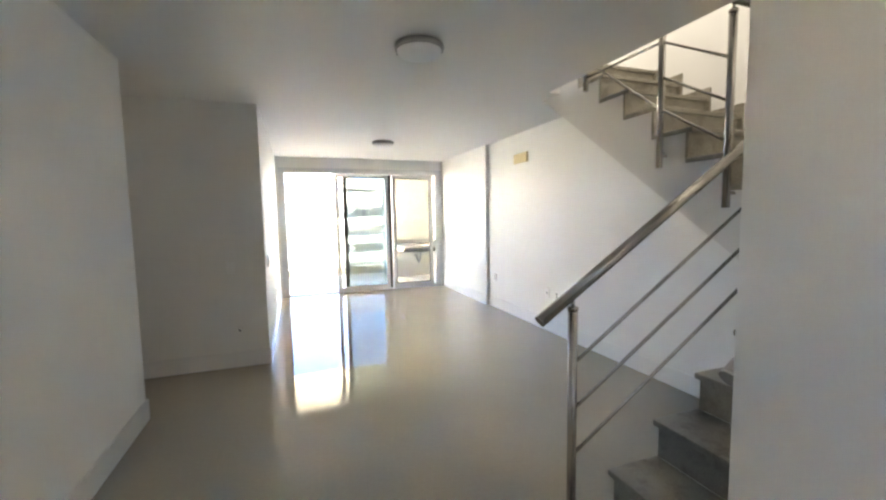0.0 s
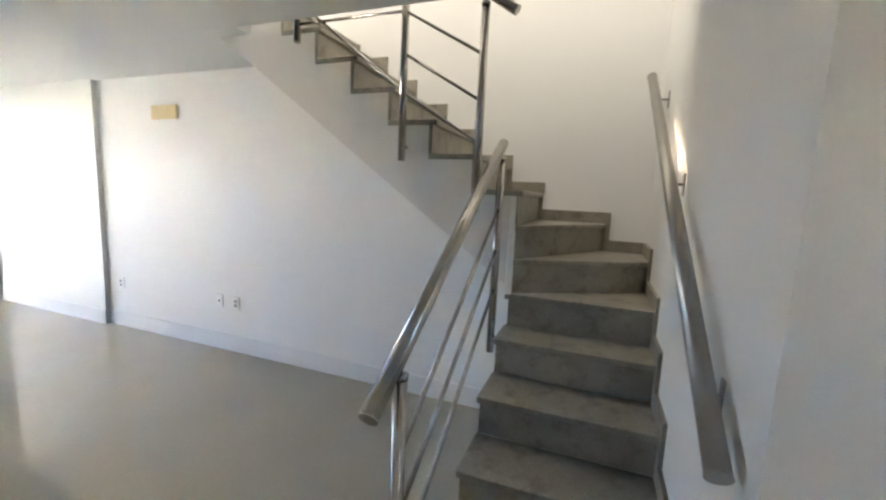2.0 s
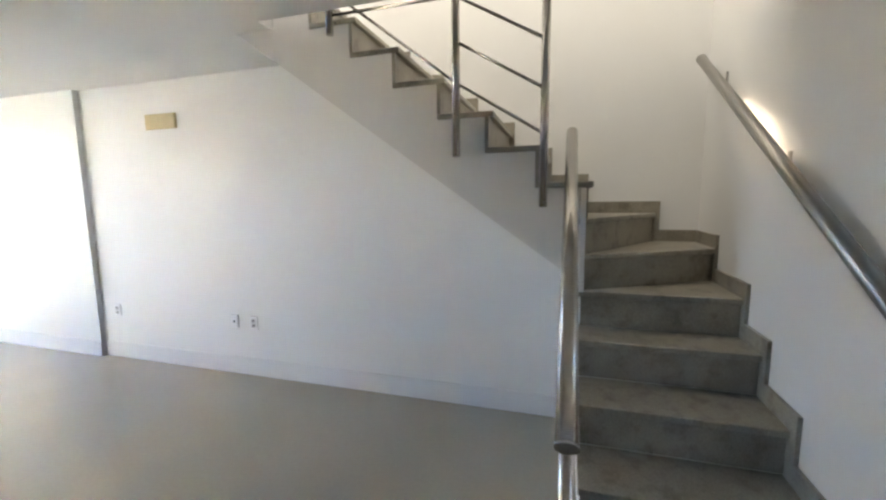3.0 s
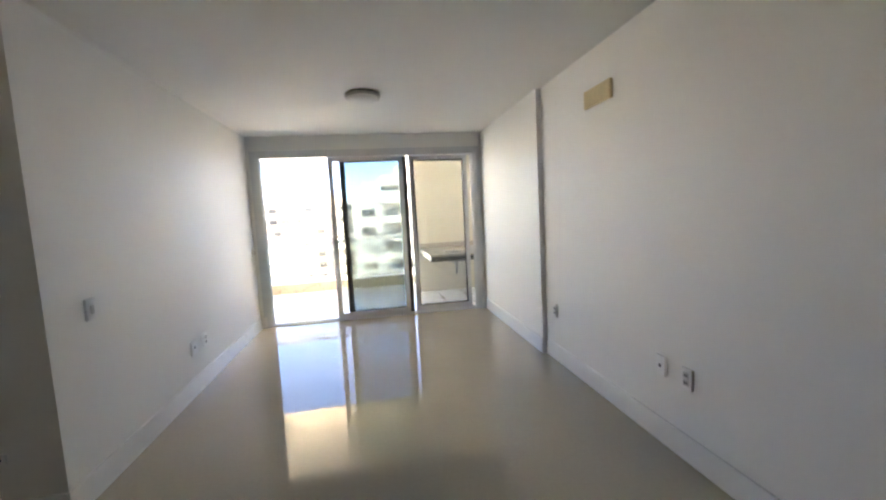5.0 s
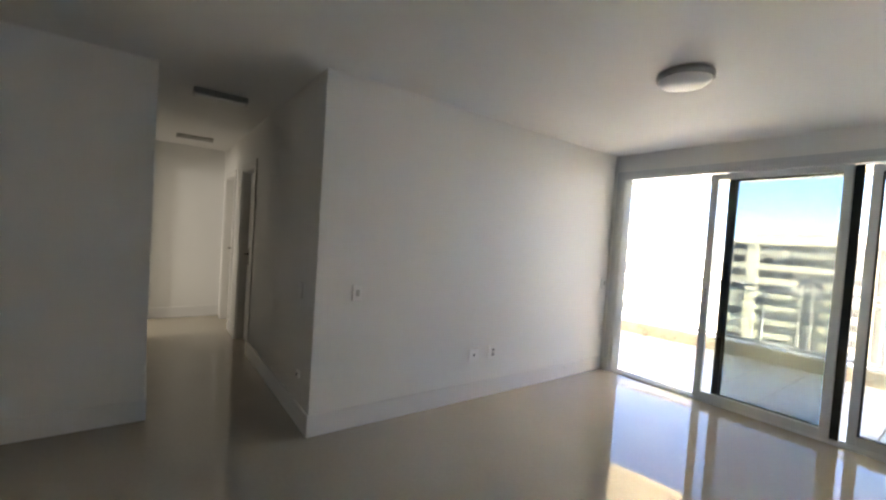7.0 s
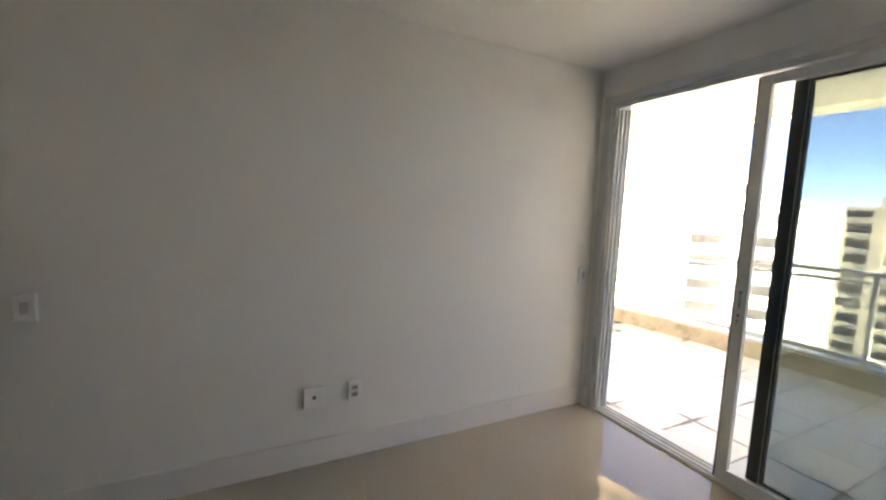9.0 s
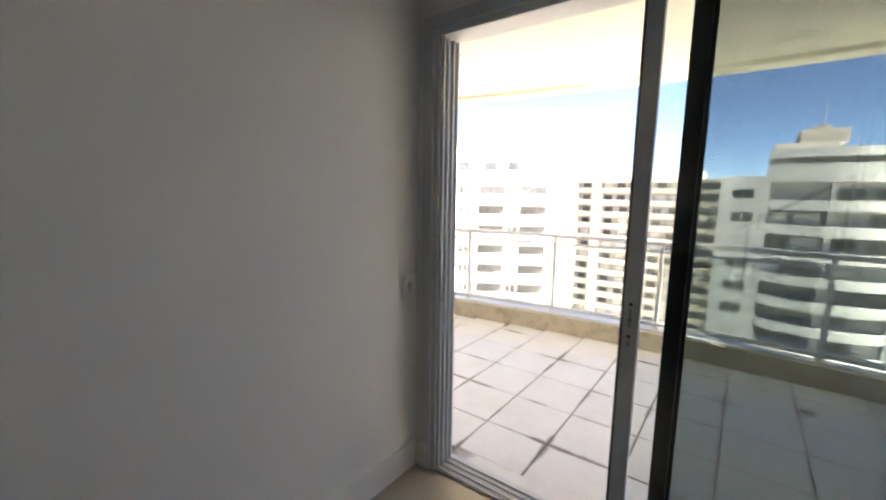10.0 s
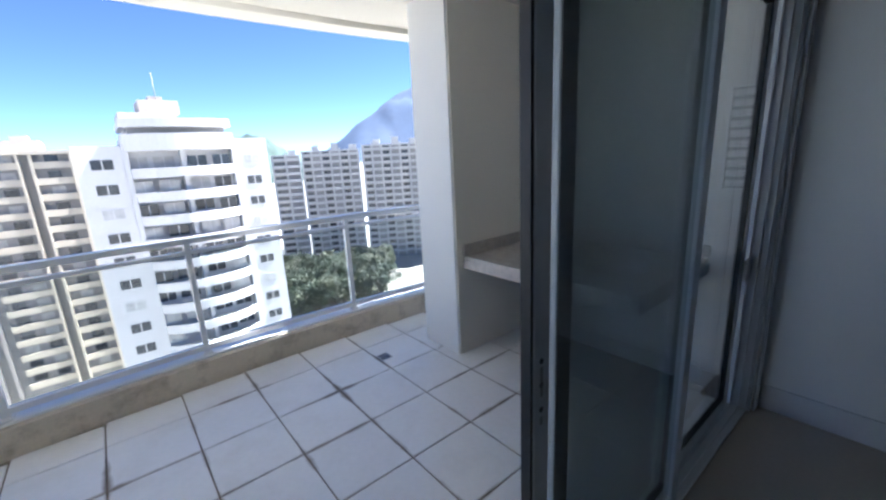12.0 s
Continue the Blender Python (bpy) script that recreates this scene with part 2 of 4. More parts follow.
def tube(bm, pts, r, n=16, cap=True):
    """A round bar along points."""
    rings = []
    pts = [Vector(p) for p in pts]
    for i, p in enumerate(pts):
        d = (pts[min(i + 1, len(pts) - 1)] - pts[max(i - 1, 0)]).normalized()
        u = d.orthogonal().normalized()
        if rings:
            prev = (rings[-1][0].co - pts[i - 1]).normalized()
            u = (prev - d * prev.dot(d)).normalized()
        v = d.cross(u)
        rings.append([bm.verts.new(p + (u * math.cos(a) + v * math.sin(a)) * r) for a in (2 * math.pi * k / n for k in range(n))])
    for a, b in zip(rings, rings[1:]):
        for k in range(n):
            bm.faces.new((a[k], a[(k + 1) % n], b[(k + 1) % n], b[k])).smooth = True
    if cap:
        bm.faces.new(rings[0][::-1])
        bm.faces.new(rings[-1])
    return bm


def lathe(bm, profile, n=40, centre=(0, 0, 0)):
    """Turns an outline of (radius, height) round a vertical line."""
    c = Vector(centre)
    rings = [[bm.verts.new(c + Vector((max(r, 1e-4) * math.cos(2 * math.pi * k / n), max(r, 1e-4) * math.sin(2 * math.pi * k / n), z))) for k in range(n)] for r, z in profile]
    for a, b in zip(rings, rings[1:]):
        for k in range(n):
            bm.faces.new((a[k], a[(k + 1) % n], b[(k + 1) % n], b[k])).smooth = True
    bmesh.ops.recalc_face_normals(bm, faces=bm.faces)
    return bm


def mesh_of(name, bm, material):
    me = bpy.data.meshes.new(name)
    bm.to_mesh(me)
    bm.free()
    for m in (material if isinstance(material, tuple) else (material,)):
        me.materials.append(m)
    return me


def part(name, bm, material, parent, label=""):
    ob = new(name, mesh_of(name, bm, material))
    ob.parent = parent
    return tagged(ob, label)


def thing(name, label, category, bm=None, material=None, group="", kind="", at=None):
    ob = new(name, mesh_of(name, bm, material) if bm else None)
    if at:
        ob.matrix_world = at
    return tagged(ob, label, category, group, kind)


def B():
    return bmesh.new()


def structure(name, label, bm, material, category="wall"):
    return thing(name, label, category, bm, material, kind="structure")

# ---- structure: rooms ----
XL, XR, XP, YB, H = 0.70, 3.845, 3.80, 8.24, 2.50    # living room: west wall, east wall, pier face, balcony wall, ceiling
XH = -3.60                                            # end wall of the hall
XS, XK, YK = 3.275, 4.08, 1.142                       # stair: string face, back wall, side wall


def sof(y):
    """Underside of the upper flight."""
    return 1.205 + 0.713 * (y - 2.09)


structure("floor", "polished beige porcelain floor, glossy and bare", box(B(), (XH - 0.15, -2.4, -0.12), (XK, 8.26, 0.0)), M_FLOOR, "floor")
bm = box(B(), (XH - 0.15, -2.4, H), (3.17, 8.40, 2.678))
box(bm, (3.17, 3.66, H), (XK, 8.40, 2.678))
structure("ceiling", "plain white painted plaster ceiling with stair opening", bm, M_CEIL, "ceiling")
structure("wall_east", "white painted plaster wall under the stair", prism(B(), [(1.865, 0), (8.40, 0), (8.40, H), (3.915, H), (1.865, sof(1.865) + 0.01)], XR, 3.99, "x"), M_WALL)
structure("wall_east_pier", "slightly proud white plastered pier beside balcony door", box(B(), (XP, 6.25, 0), (XR, YB, H)), M_WALL)
structure("wall_stair_back", "white plastered wall behind the stair", box(B(), (XK, 0.95, 0), (4.25, 6.6, 5.2)), M_WALL)
structure("wall_stair_side", "white plastered wall beside the lower stair flight", box(B(), (1.96, 0.95, 0), (XK, YK, 5.2)), M_WALL)
structure("wall_entry_east", "white plastered entrance wall", box(B(), (1.96, -2.4, 0), (2.12, 0.95, H)), M_WALL)
structure("wall_entry_south", "white plastered entrance end wall", box(B(), (-0.22, -2.55, 0), (2.12, -2.4, H)), M_WALL)
# opening added out of view so that sky light brightens the entrance
bm = box(B(), (-0.22, -2.4, 0), (-0.07, -1.95, H))
box(bm, (-0.22, -1.30, 0), (-0.07, 3.862, H))
box(bm, (-0.22, -1.95, 1.85), (-0.07, -1.30, H))
box(bm, (-0.22, -1.95, 0), (-0.07, -1.30, 1.20))
structure("wall_entry_west", "white plastered wall ending at the hall, with an added unseen opening", bm, M_WALL)
bm = box(B(), (-2.46, 3.712, 0), (-0.22, 3.862, H))
box(bm, (-3.45, 3.712, 2.08), (-2.46, 3.862, H))
box(bm, (XH, 3.712, 0), (-3.45, 3.862, H))
structure("wall_hall_south", "white plastered hall wall with an open doorway", bm, M_WALL)
bm = prism(B(), [(XH, 0), (-3.34, 0), (-3.34, 2.08), (-2.62, 2.08), (-2.62, 0), (-2.10, 0), (-2.10, 2.08), (-1.38, 2.08), (-1.38, 0), (XL, 0), (XL, H), (XH, H)], 4.77, 4.92, "y")
structure("wall_hall_north", "white plastered hall wall with two doorways", bm, M_WALL)
structure("wall_hall_end", "white plastered wall closing the hall", box(B(), (XH - 0.15, 1.35, 0), (XH, 4.92, H)), M_WALL)
bm = box(B(), (-1.85, 1.5, 0), (-1.70, 3.712, H))
box(bm, (XH, 1.35, 0), (-1.70, 1.5, H))
structure("wall_bedroom", "plain white walls of the side room", bm, M_WALL)
structure("wall_west", "white painted plaster living room wall", box(B(), (0.55, 4.92, 0), (XL, YB, H)), M_WALL)
bm = box(B(), (0.55, YB, 0), (0.79, 8.40, H))
box(bm, (3.73, YB, 0), (4.25, 8.40, H))
box(bm, (0.79, YB, 2.265), (3.73, 8.40, H))
structure("wall_balcony", "white wall with wide sliding door opening", bm, M_WALL)
bm = box(B(), (1.0, YK, 2.678), (1.15, 6.45, 5.2))
box(bm, (1.0, 6.45, 2.678), (XK, 6.6, 5.2))
box(bm, (1.0, 0.95, 2.678), (1.96, YK, 5.2))
structure("wall_upper_storey", "white plastered walls of the upper storey", bm, M_WALL)
structure("ceiling_upper", "unseen white ceiling closing the upper storey", box(B(), (1.0, 0.95, 5.2), (4.25, 6.6, 5.35)), M_CEIL, "ceiling")


def baseboard(a, b, out, h=0.15, t=0.014):
    """A skirting board on the wall line from a to b, standing out along out."""
    ax, ay, bx, by = *a, *b
    lo = (min(ax, bx, ax + out[0] * t, bx + out[0] * t), min(ay, by, ay + out[1] * t, by + out[1] * t), 0)
    hi = (max(ax, bx, ax + out[0] * t, bx + out[0] * t), max(ay, by, ay + out[1] * t, by + out[1] * t), h)
    structure("baseboard", "white lacquered skirting board along the wall", box(B(), lo, hi, 0.004), M_BASE, "baseboard")


baseboard((XL, 4.756), (XL, 8.225), (1, 0))
baseboard((-1.33, 4.77), (XL, 4.77), (0, -1))
baseboard((-0.07, -2.38), (-0.07, 3.876), (1, 0))
baseboard((-2.44, 3.862), (-0.07, 3.862), (0, 1))
baseboard((XR, 1.90), (XR, 6.235), (-1, 0))
baseboard((XP, 6.236), (XP, 8.225), (-1, 0))
baseboard((XR, 6.25), (XP - 0.014, 6.25), (0, -1))
baseboard((XL + 0.014, YB), (0.785, YB), (0, -1))
baseboard((3.735, YB), (XP - 0.014, YB), (0, -1))
baseboard((1.96, -2.38), (1.96, 1.10), (-1, 0))
baseboard((XH, 3.90), (XH, 4.75), (1, 0))
baseboard((-2.56, 4.77), (-2.16, 4.77), (0, -1))

# ---- hall doors ----


def hall_door(name, x0, x1, handle_x, label):
    d = thing(name, label, "door", kind="structure", at=pose(x0, 4.77, 0))
    w = x1 - x0
    part("leaf", box(B(), (0.035, 0.085, 0.006), (w - 0.035, 0.12, 2.04), 0.003), M_WOODDOOR, d)
    bm = box(B(), (0.001, 0.0, 0), (0.03, 0.149, 2.079), 0.002)
    part("jamb", bm, M_WOODDOOR, d)
    part("jamb", box(B(), (w - 0.03, 0.0, 0), (w - 0.001, 0.149, 2.079), 0.002), M_WOODDOOR, d)
    part("head", box(B(), (0.03, 0.0, 2.05), (w - 0.03, 0.149, 2.079), 0.002), M_WOODDOOR, d)
    for a, b in (((-0.06, -0.014, 0), (0.012, -0.001, 2.13)), ((w - 0.012, -0.014, 0), (w + 0.06, -0.001, 2.13)), ((0.012, -0.014, 2.06), (w - 0.012, -0.001, 2.13))):
        part("casing", box(B(), a, b, 0.003), M_WOODDOOR, d)
    hx = handle_x - x0
    rose = part("rose", box(B(), (hx - 0.02, 0.078, 0.93), (hx + 0.02, 0.085, 1.13), 0.003), M_STEEL, d, "steel lock plate")
    part("lever", tube(B(), [(hx, 0.078, 1.06), (hx, 0.035, 1.06), (hx + (0.1 if hx < w / 2 else -0.1), 0.033, 1.06)], 0.009, 10), M_STEEL, rose, "steel lever handle")


hall_door("door_1", -2.10, -1.38, -1.98, "closed white lacquered hall door with casing")
hall_door("door_2", -3.34, -2.62, -3.22, "closed white lacquered door at hall end")

# ---- sliding balcony door ----
door = thing("door_3", "grey aluminium three-panel sliding glass door, partly open", "sliding door", kind="structure", at=pose(0, 0, 0))
X0, X1, ZT = 0.792, 3.728, 2.262
for n, a, b in (("side_frame", (X0, 8.245, 0.0), (X0 + 0.035, 8.395, ZT)), ("side_frame", (X1 - 0.035, 8.245, 0.0), (X1, 8.395, ZT)), ("head_frame", (X0 + 0.035, 8.245, ZT - 0.04), (X1 - 0.035, 8.395, ZT)), ("threshold", (X0 + 0.035, 8.262, -0.02), (X1 - 0.035, 8.42, 0.006))):
    part(n, box(B(), a, b, 0.003), M_ALU, door)
for y in (8.262, 8.298, 8.340, 8.376):
    for x, s in ((X0 + 0.035, 1), (X1 - 0.035, -1)):
        part("jamb_track", box(B(), (min(x, x + 0.02 * s), y - 0.004, 0.006), (max(x, x + 0.02 * s), y + 0.004, ZT - 0.04)), M_TRACK, door, "bare aluminium track lip")
    part("floor_track", box(B(), (X0 + 0.055, y - 0.003, 0.006), (X1 - 0.055, y + 0.003, 0.018)), M_TRACK, door, "bare aluminium floor track")
for a, b in (((X0 - 0.05, 8.228, 0), (X0 + 0.01, 8.239, ZT + 0.05)), ((X1 - 0.01, 8.228, 0), (X1 + 0.05, 8.239, ZT + 0.05)), ((X0 + 0.01, 8.228, ZT - 0.01), (X1 - 0.01, 8.239, ZT + 0.05))):
    part("architrave", box(B(), a, b, 0.003), M_ALU, door, "grey aluminium cover strip")
part("latch_keeper", box(B(), (X0 + 0.035, 8.272, 0.93), (X0 + 0.041, 8.29, 1.07), 0.002), M_GASKET, door, "black latch keeper")


def door_panel(x0, x1, y, glass, tint, lock_x=None, gasket=True):
    z0, z1, s = 0.02, 2.215, 0.058
    frame_bm = box(B(), (x0, y - 0.017, z0), (x0 + s, y + 0.017, z1), 0.003)
    leaf = part("panel", frame_bm, M_ALU, door, "grey aluminium stile of a glazed sliding panel")
    part("stile", box(B(), (x1 - s, y - 0.017, z0), (x1, y + 0.017, z1), 0.003), M_ALU, leaf)
    part("top_rail", box(B(), (x0 + s, y - 0.016, z1 - 0.055), (x1 - s, y + 0.016, z1), 0.003), M_ALU, leaf)
    part("bottom_rail", box(B(), (x0 + s, y - 0.016, z0), (x1 - s, y + 0.016, z0 + 0.075), 0.003), M_ALU, leaf)
    g0, g1, gz0, gz1 = x0 + s, x1 - s, z0 + 0.075, z1 - 0.055
    for a, b in (((g0, y - 0.014, gz0), (g0 + 0.014, y + 0.014, gz1)), ((g1 - 0.014, y - 0.014, gz0), (g1, y + 0.014, gz1)), ((g0 + 0.014, y - 0.014, gz0), (g1 - 0.014, y + 0.014, gz0 + 0.012)), ((g0 + 0.014, y - 0.014, gz1 - 0.012), (g1 - 0.014, y + 0.014, gz1))) if gasket else ():
        part("gasket", box(B(), a, b), M_GASKET, leaf, "black rubber gasket")
    pane = part("pane", box(B(), (g0 + 0.006, y - 0.003, gz0 + 0.005), (g1 - 0.006, y + 0.003, gz1 - 0.005)), glass, leaf, tint)
    pane.visible_shadow = False
    if lock_x:
        for z in (1.09, 1.03, 0.965):
            part("lock_hole", tube(B(), [(lock_x, y - 0.0185, z), (lock_x, y - 0.016, z)], 0.007, 12), M_GASKET, leaf, "dark round lock hole")
    return leaf


front = door_panel(1.712, 2.700, 8.280, M_PANE, "pale clear glass", 1.738, False)
part("leading_seal", box(B(), (1.703, 8.266, 0.03), (1.712, 8.294, 2.21)), M_GASKET, front, "black brush seal on the leading edge")
for z0, z1 in ((0.925, 0.945), (1.0, 1.075)):
    part("lock_slot", box(B(), (1.733, 8.2615, z0), (1.743, 8.2635, z1)), M_LAMPRIM, front, "satin metal lock insert")
mid = door_panel(1.848, 2.756, 8.319, M_GLASS, "dark grey-green tinted glass")
part("interlock_seal", box(B(), (1.849, 8.298, 0.03), (1.905, 8.3015, 2.21)), M_GASKET, mid, "black interlock strip")
part("interlock_seal", box(B(), (2.700, 8.298, 0.03), (2.755, 8.3015, 2.21)), M_GASKET, mid, "black interlock strip")
end = door_panel(2.790, 3.615, 8.358, M_PANE, "pale clear glass")
part("pull", box(B(), (3.600, 8.325, 0.80), (3.69, 8.341, 0.92), 0.004), M_ALU, end, "grey latch block")

# ---- stair ----
STEP, Z1 = 0.185, 0.273


def zt(k):
    """Top of tread k."""
    return Z1 + STEP * (k - 1)


def nx(k):
    """Nosing line of tread k on the lower flight."""
    return 2.271 + 0.26 * (k - 1)


RY = {8: 1.85, 9: 2.09, 10: 2.35, 11: 2.61, 12: 2.865, 13: 3.12, 14: 3.375, 15: 3.618}
stair = thing("staircase", "winding staircase with grey-brown granite treads and white string", "staircase", at=pose(2.0, YK, 0))
stair_inv = stair.matrix_world.inverted()


def stair_part(name, bm, material, label=""):
    bmesh.ops.transform(bm, matrix=stair_inv, verts=bm.verts)
    return part(name, bm, material, stair, label)


def slab(poly, z, t=0.03):
    bm = prism(B(), poly, z - t, z)
    bmesh.ops.bevel(bm, geom=list(bm.edges), offset=0.005, segments=2, profile=0.5, affect="EDGES")
    return bm


for k in range(0, 5):
    x0, x1 = nx(k), (nx(k + 1) if k < 4 else 3.285) + 0.03
    stair_part("tread", slab([(x0, YK + 0.002), (x1, YK + 0.002), (x1, 1.888), (x0, 1.888)], zt(k)), M_STONE)
    lo = zt(k - 1) if k else 0.0
    stair_part("riser", box(B(), (x0 + 0.030, YK + 0.002, lo), (x0 + 0.044, 1.878, zt(k) - 0.03)), M_STONE)
    stair_part("body", box(B(), (x0 + 0.044, YK + 0.001, 0.001), (min(x1 + 0.012, 3.29), 1.868, zt(k) - 0.03)), M_WALL, "white plastered flight body")
P = (3.262, 1.888)
stair_part("tread", slab([P, (3.275, YK + 0.002), (3.76, YK + 0.002), (3.33, 1.87)], zt(5)), M_STONE)
stair_part("tread", slab([(3.275, 1.875), (3.70, YK + 0.002), (XK - 0.002, YK + 0.002), (XK - 0.002, 1.46), (3.31, 1.88)], zt(6)), M_STONE)
stair_part("tread", slab([(3.275, 1.855), (XK - 0.002, 1.385), (XK - 0.002, 1.90), (3.275, 1.90)], zt(7)), M_STONE)
stair_part("riser", prism(B(), [(3.297, 1.87), (3.297, YK + 0.002), (3.317, YK + 0.002), (3.317, 1.87)], zt(4), zt(5) - 0.03), M_STONE)
stair_part("riser", prism(B(), [(3.298, 1.86), (3.722, YK + 0.002), (3.748, YK + 0.002), (3.318, 1.868)], zt(5), zt(6) - 0.03), M_STONE)
stair_part("riser", prism(B(), [(3.295, 1.858), (XK - 0.002, 1.408), (XK - 0.002, 1.432), (3.305, 1.875)], zt(6), zt(7) - 0.03), M_STONE)
stair_part("body", prism(B(), [(3.32, 1.86), (3.32, YK + 0.001), (3.74, YK + 0.001)], 0.001, zt(5) - 0.03), M_WALL, "white plastered winder body")
stair_part("body", prism(B(), [(3.33, 1.86), (3.752, YK + 0.001), (XK - 0.001, YK + 0.001), (XK - 0.001, 1.43)], 0.001, zt(6) - 0.03), M_WALL, "white plastered winder body")
stair_part("body", prism(B(), [(3.33, 1.864), (XK - 0.001, 1.436), (XK - 0.001, 1.864)], 0.001, zt(7) - 0.03), M_WALL, "white plastered winder body")
for k in range(8, 15):
    y0, y1 = RY[k], RY[k + 1]
    stair_part("tread", slab([(XS - 0.010, y0 - 0.024), (XK - 0.002, y0 - 0.024), (XK - 0.002, y1 + 0.02), (XS - 0.010, y1 + 0.02)], zt(k)), M_STONE)
    stair_part("riser", box(B(), (XS - 0.008, y0, zt(k - 1)), (XK - 0.002, y0 + 0.02, zt(k) - 0.03)), M_STONE)
    a, b = (y0 + 0.02 if k > 8 else 1.89), y1 + 0.02
    stair_part("string", prism(B(), [(a, sof(a)), (b, sof(b)), (b, zt(k) - 0.03), (a, zt(k) - 0.03)], XS, XK - 0.001, "x"), M_WALL, "white plastered string and soffit")
    # thin greyer sheet that paints the shade of the string's side
    stair_part("string_face", prism(B(), [(a, sof(a)), (b, sof(b)), (b, zt(k) - 0.031), (a, zt(k) - 0.031)], XS - 0.006, XS - 0.0005, "x"), M_STRING, "white string face with its shade painted grey")
stair_part("string_face", prism(B(), [(3.64, sof(3.64)), (3.90, sof(3.90)), (3.90, 2.498), (3.64, 2.498)], XS - 0.006, XS - 0.0005, "x"), M_STRING, "white string face with its shade painted grey")
stair_part("string", prism(B(), [(3.64, sof(3.64)), (3.92, sof(3.92)), (3.92, 2.499), (3.64, 2.499)], XS, XK - 0.001, "x"), M_WALL, "white plastered string and soffit")
stair_part("newel_face", box(B(), (XS - 0.012, 1.858, 1.0), (3.31, 1.886, zt(8) - 0.032)), M_WALL, "white plastered newel")
# granite skirting stepping up the walls
for k in range(0, 5):
    x0, x1 = nx(k), (nx(k + 1) if k < 4 else 3.285)
    stair_part("skirting", prism(B(), [(x0 - 0.035, zt(k)), (x0 - 0.035, zt(k) + 0.075), (x1 - 0.035, zt(k) + 0.075), (x1 - 0.035, zt(k + 1) - 0.0), (x1 + 0.022, zt(k + 1) - 0.0), (x1 + 0.022, zt(k))][0:6], YK + 0.0005, YK + 0.016, "y"), M_STONE, "granite wall skirting")
stair_part("skirting", prism(B(), [(3.25, zt(5)), (3.25, zt(5) + 0.075), (3.69, zt(5) + 0.075), (3.69, zt(6)), (3.72, zt(6)), (3.72, zt(5))], YK + 0.0005, YK + 0.016, "y"), M_STONE, "granite wall skirting")
stair_part("skirting", box(B(), (3.69, YK + 0.0005, zt(6)), (XK - 0.003, YK + 0.016, zt(6) + 0.075)), M_STONE, "granite wall skirting")
stair_part("skirting", prism(B(), [(YK + 0.018, zt(6)), (YK + 0.018, zt(6) + 0.075), (1.37, zt(6) + 0.075), (1.37, zt(7)), (1.41, zt(7)), (1.41, zt(6))], XK - 0.016, XK - 0.0005, "x"), M_STONE, "granite wall skirting")
stair_part("skirting", prism(B(), [(1.37, zt(7)), (1.37, zt(7) + 0.075), (1.825, zt(7) + 0.075), (1.825, zt(8)), (1.86, zt(8)), (1.86, zt(7))], XK - 0.016, XK - 0.0005, "x"), M_STONE, "granite wall skirting")
for k in range(8, 14):
    y0, y1 = RY[k], RY[k + 1]
    stair_part("skirting", prism(B(), [(y0 - 0.035, zt(k)), (y0 - 0.035, zt(k) + 0.075), (y1 - 0.035, zt(k) + 0.075), (y1 - 0.035, zt(k + 1)), (y1, zt(k + 1)), (y1, zt(k))], XK - 0.016, XK - 0.0005, "x"), M_STONE, "granite wall skirting")

# ---- railings ----
rail = thing("stair_railing", "stainless steel stair railing with three sloping rods", "railing", at=pose(2.111, 1.935, 0), group="stair railings")


def rel(ob, bm):
    bmesh.ops.transform(bm, matrix=ob.matrix_world.inverted(), verts=bm.verts)
    return bm


def lower_z(x):
    return 0.979 + 0.649 * (x - 1.955)


part("handrail", rel(rail, tube(B(), [(1.945, 1.938, lower_z(1.945)), (3.222, 1.936, lower_z(3.222))], 0.0255, 20)), M_STEEL, rail)
part("end_cap", rel(rail, tube(B(), [(1.9435, 1.938, lower_z(1.9435)), (1.949, 1.938, lower_z(1.949))], 0.0265, 20)), M_STEEL, rail)
for x, z0 in ((2.111, 0.0), (3.200, 0.70)):
    post = part("post", rel(rail, tube(B(), [(x, 1.935, z0), (x, 1.935, lower_z(x) - 0.062)], 0.0205, 20)), M_STEEL, rail)
    part("post_cap", rel(rail, lathe(B(), [(0, 0), (0.023, 0), (0.023, 0.014), (0.010, 0.018), (0, 0.018)], 20, (x, 1.935, lower_z(x) - 0.072))), M_STEEL, post)
    part("neck", rel(rail, tube(B(), [(x, 1.935, lower_z(x) - 0.06), (x, 1.936, lower_z(x) - 0.02)], 0.007, 10)), M_STEEL, post)
part("base_flange", rel(rail, lathe(B(), [(0, 0), (0.045, 0), (0.045, 0.006), (0.021, 0.010)], 24, (2.111, 1.935, 0.0))), M_STEEL, rail)
for z in (0.78,):
    part("side_anchor", rel(rail, tube(B(), [(3.16, 1.915, z), (3.16, 1.885, z)], 0.012, 12)), M_STEEL, rail)
    part("side_anchor", rel(rail, tube(B(), [(3.20, 1.935, z), (3.20, 1.885, z)], 0.010, 12)), M_STEEL, rail)
for off in (0.315, 0.525, 0.735):
    part("rod", rel(rail, tube(B(), [(2.111, 1.935, lower_z(2.111) - off), (3.200, 1.935, lower_z(3.20) - off)], 0.0085, 12)), M_STEEL, rail)

rail2 = thing("stair_railing", "stainless steel railing fixed to the upper string", "railing", at=pose(3.21, 2.065, 1.44), group="stair railings")


def upper_z(y):
    return 2.436 + 0.69 * (y - 1.919)


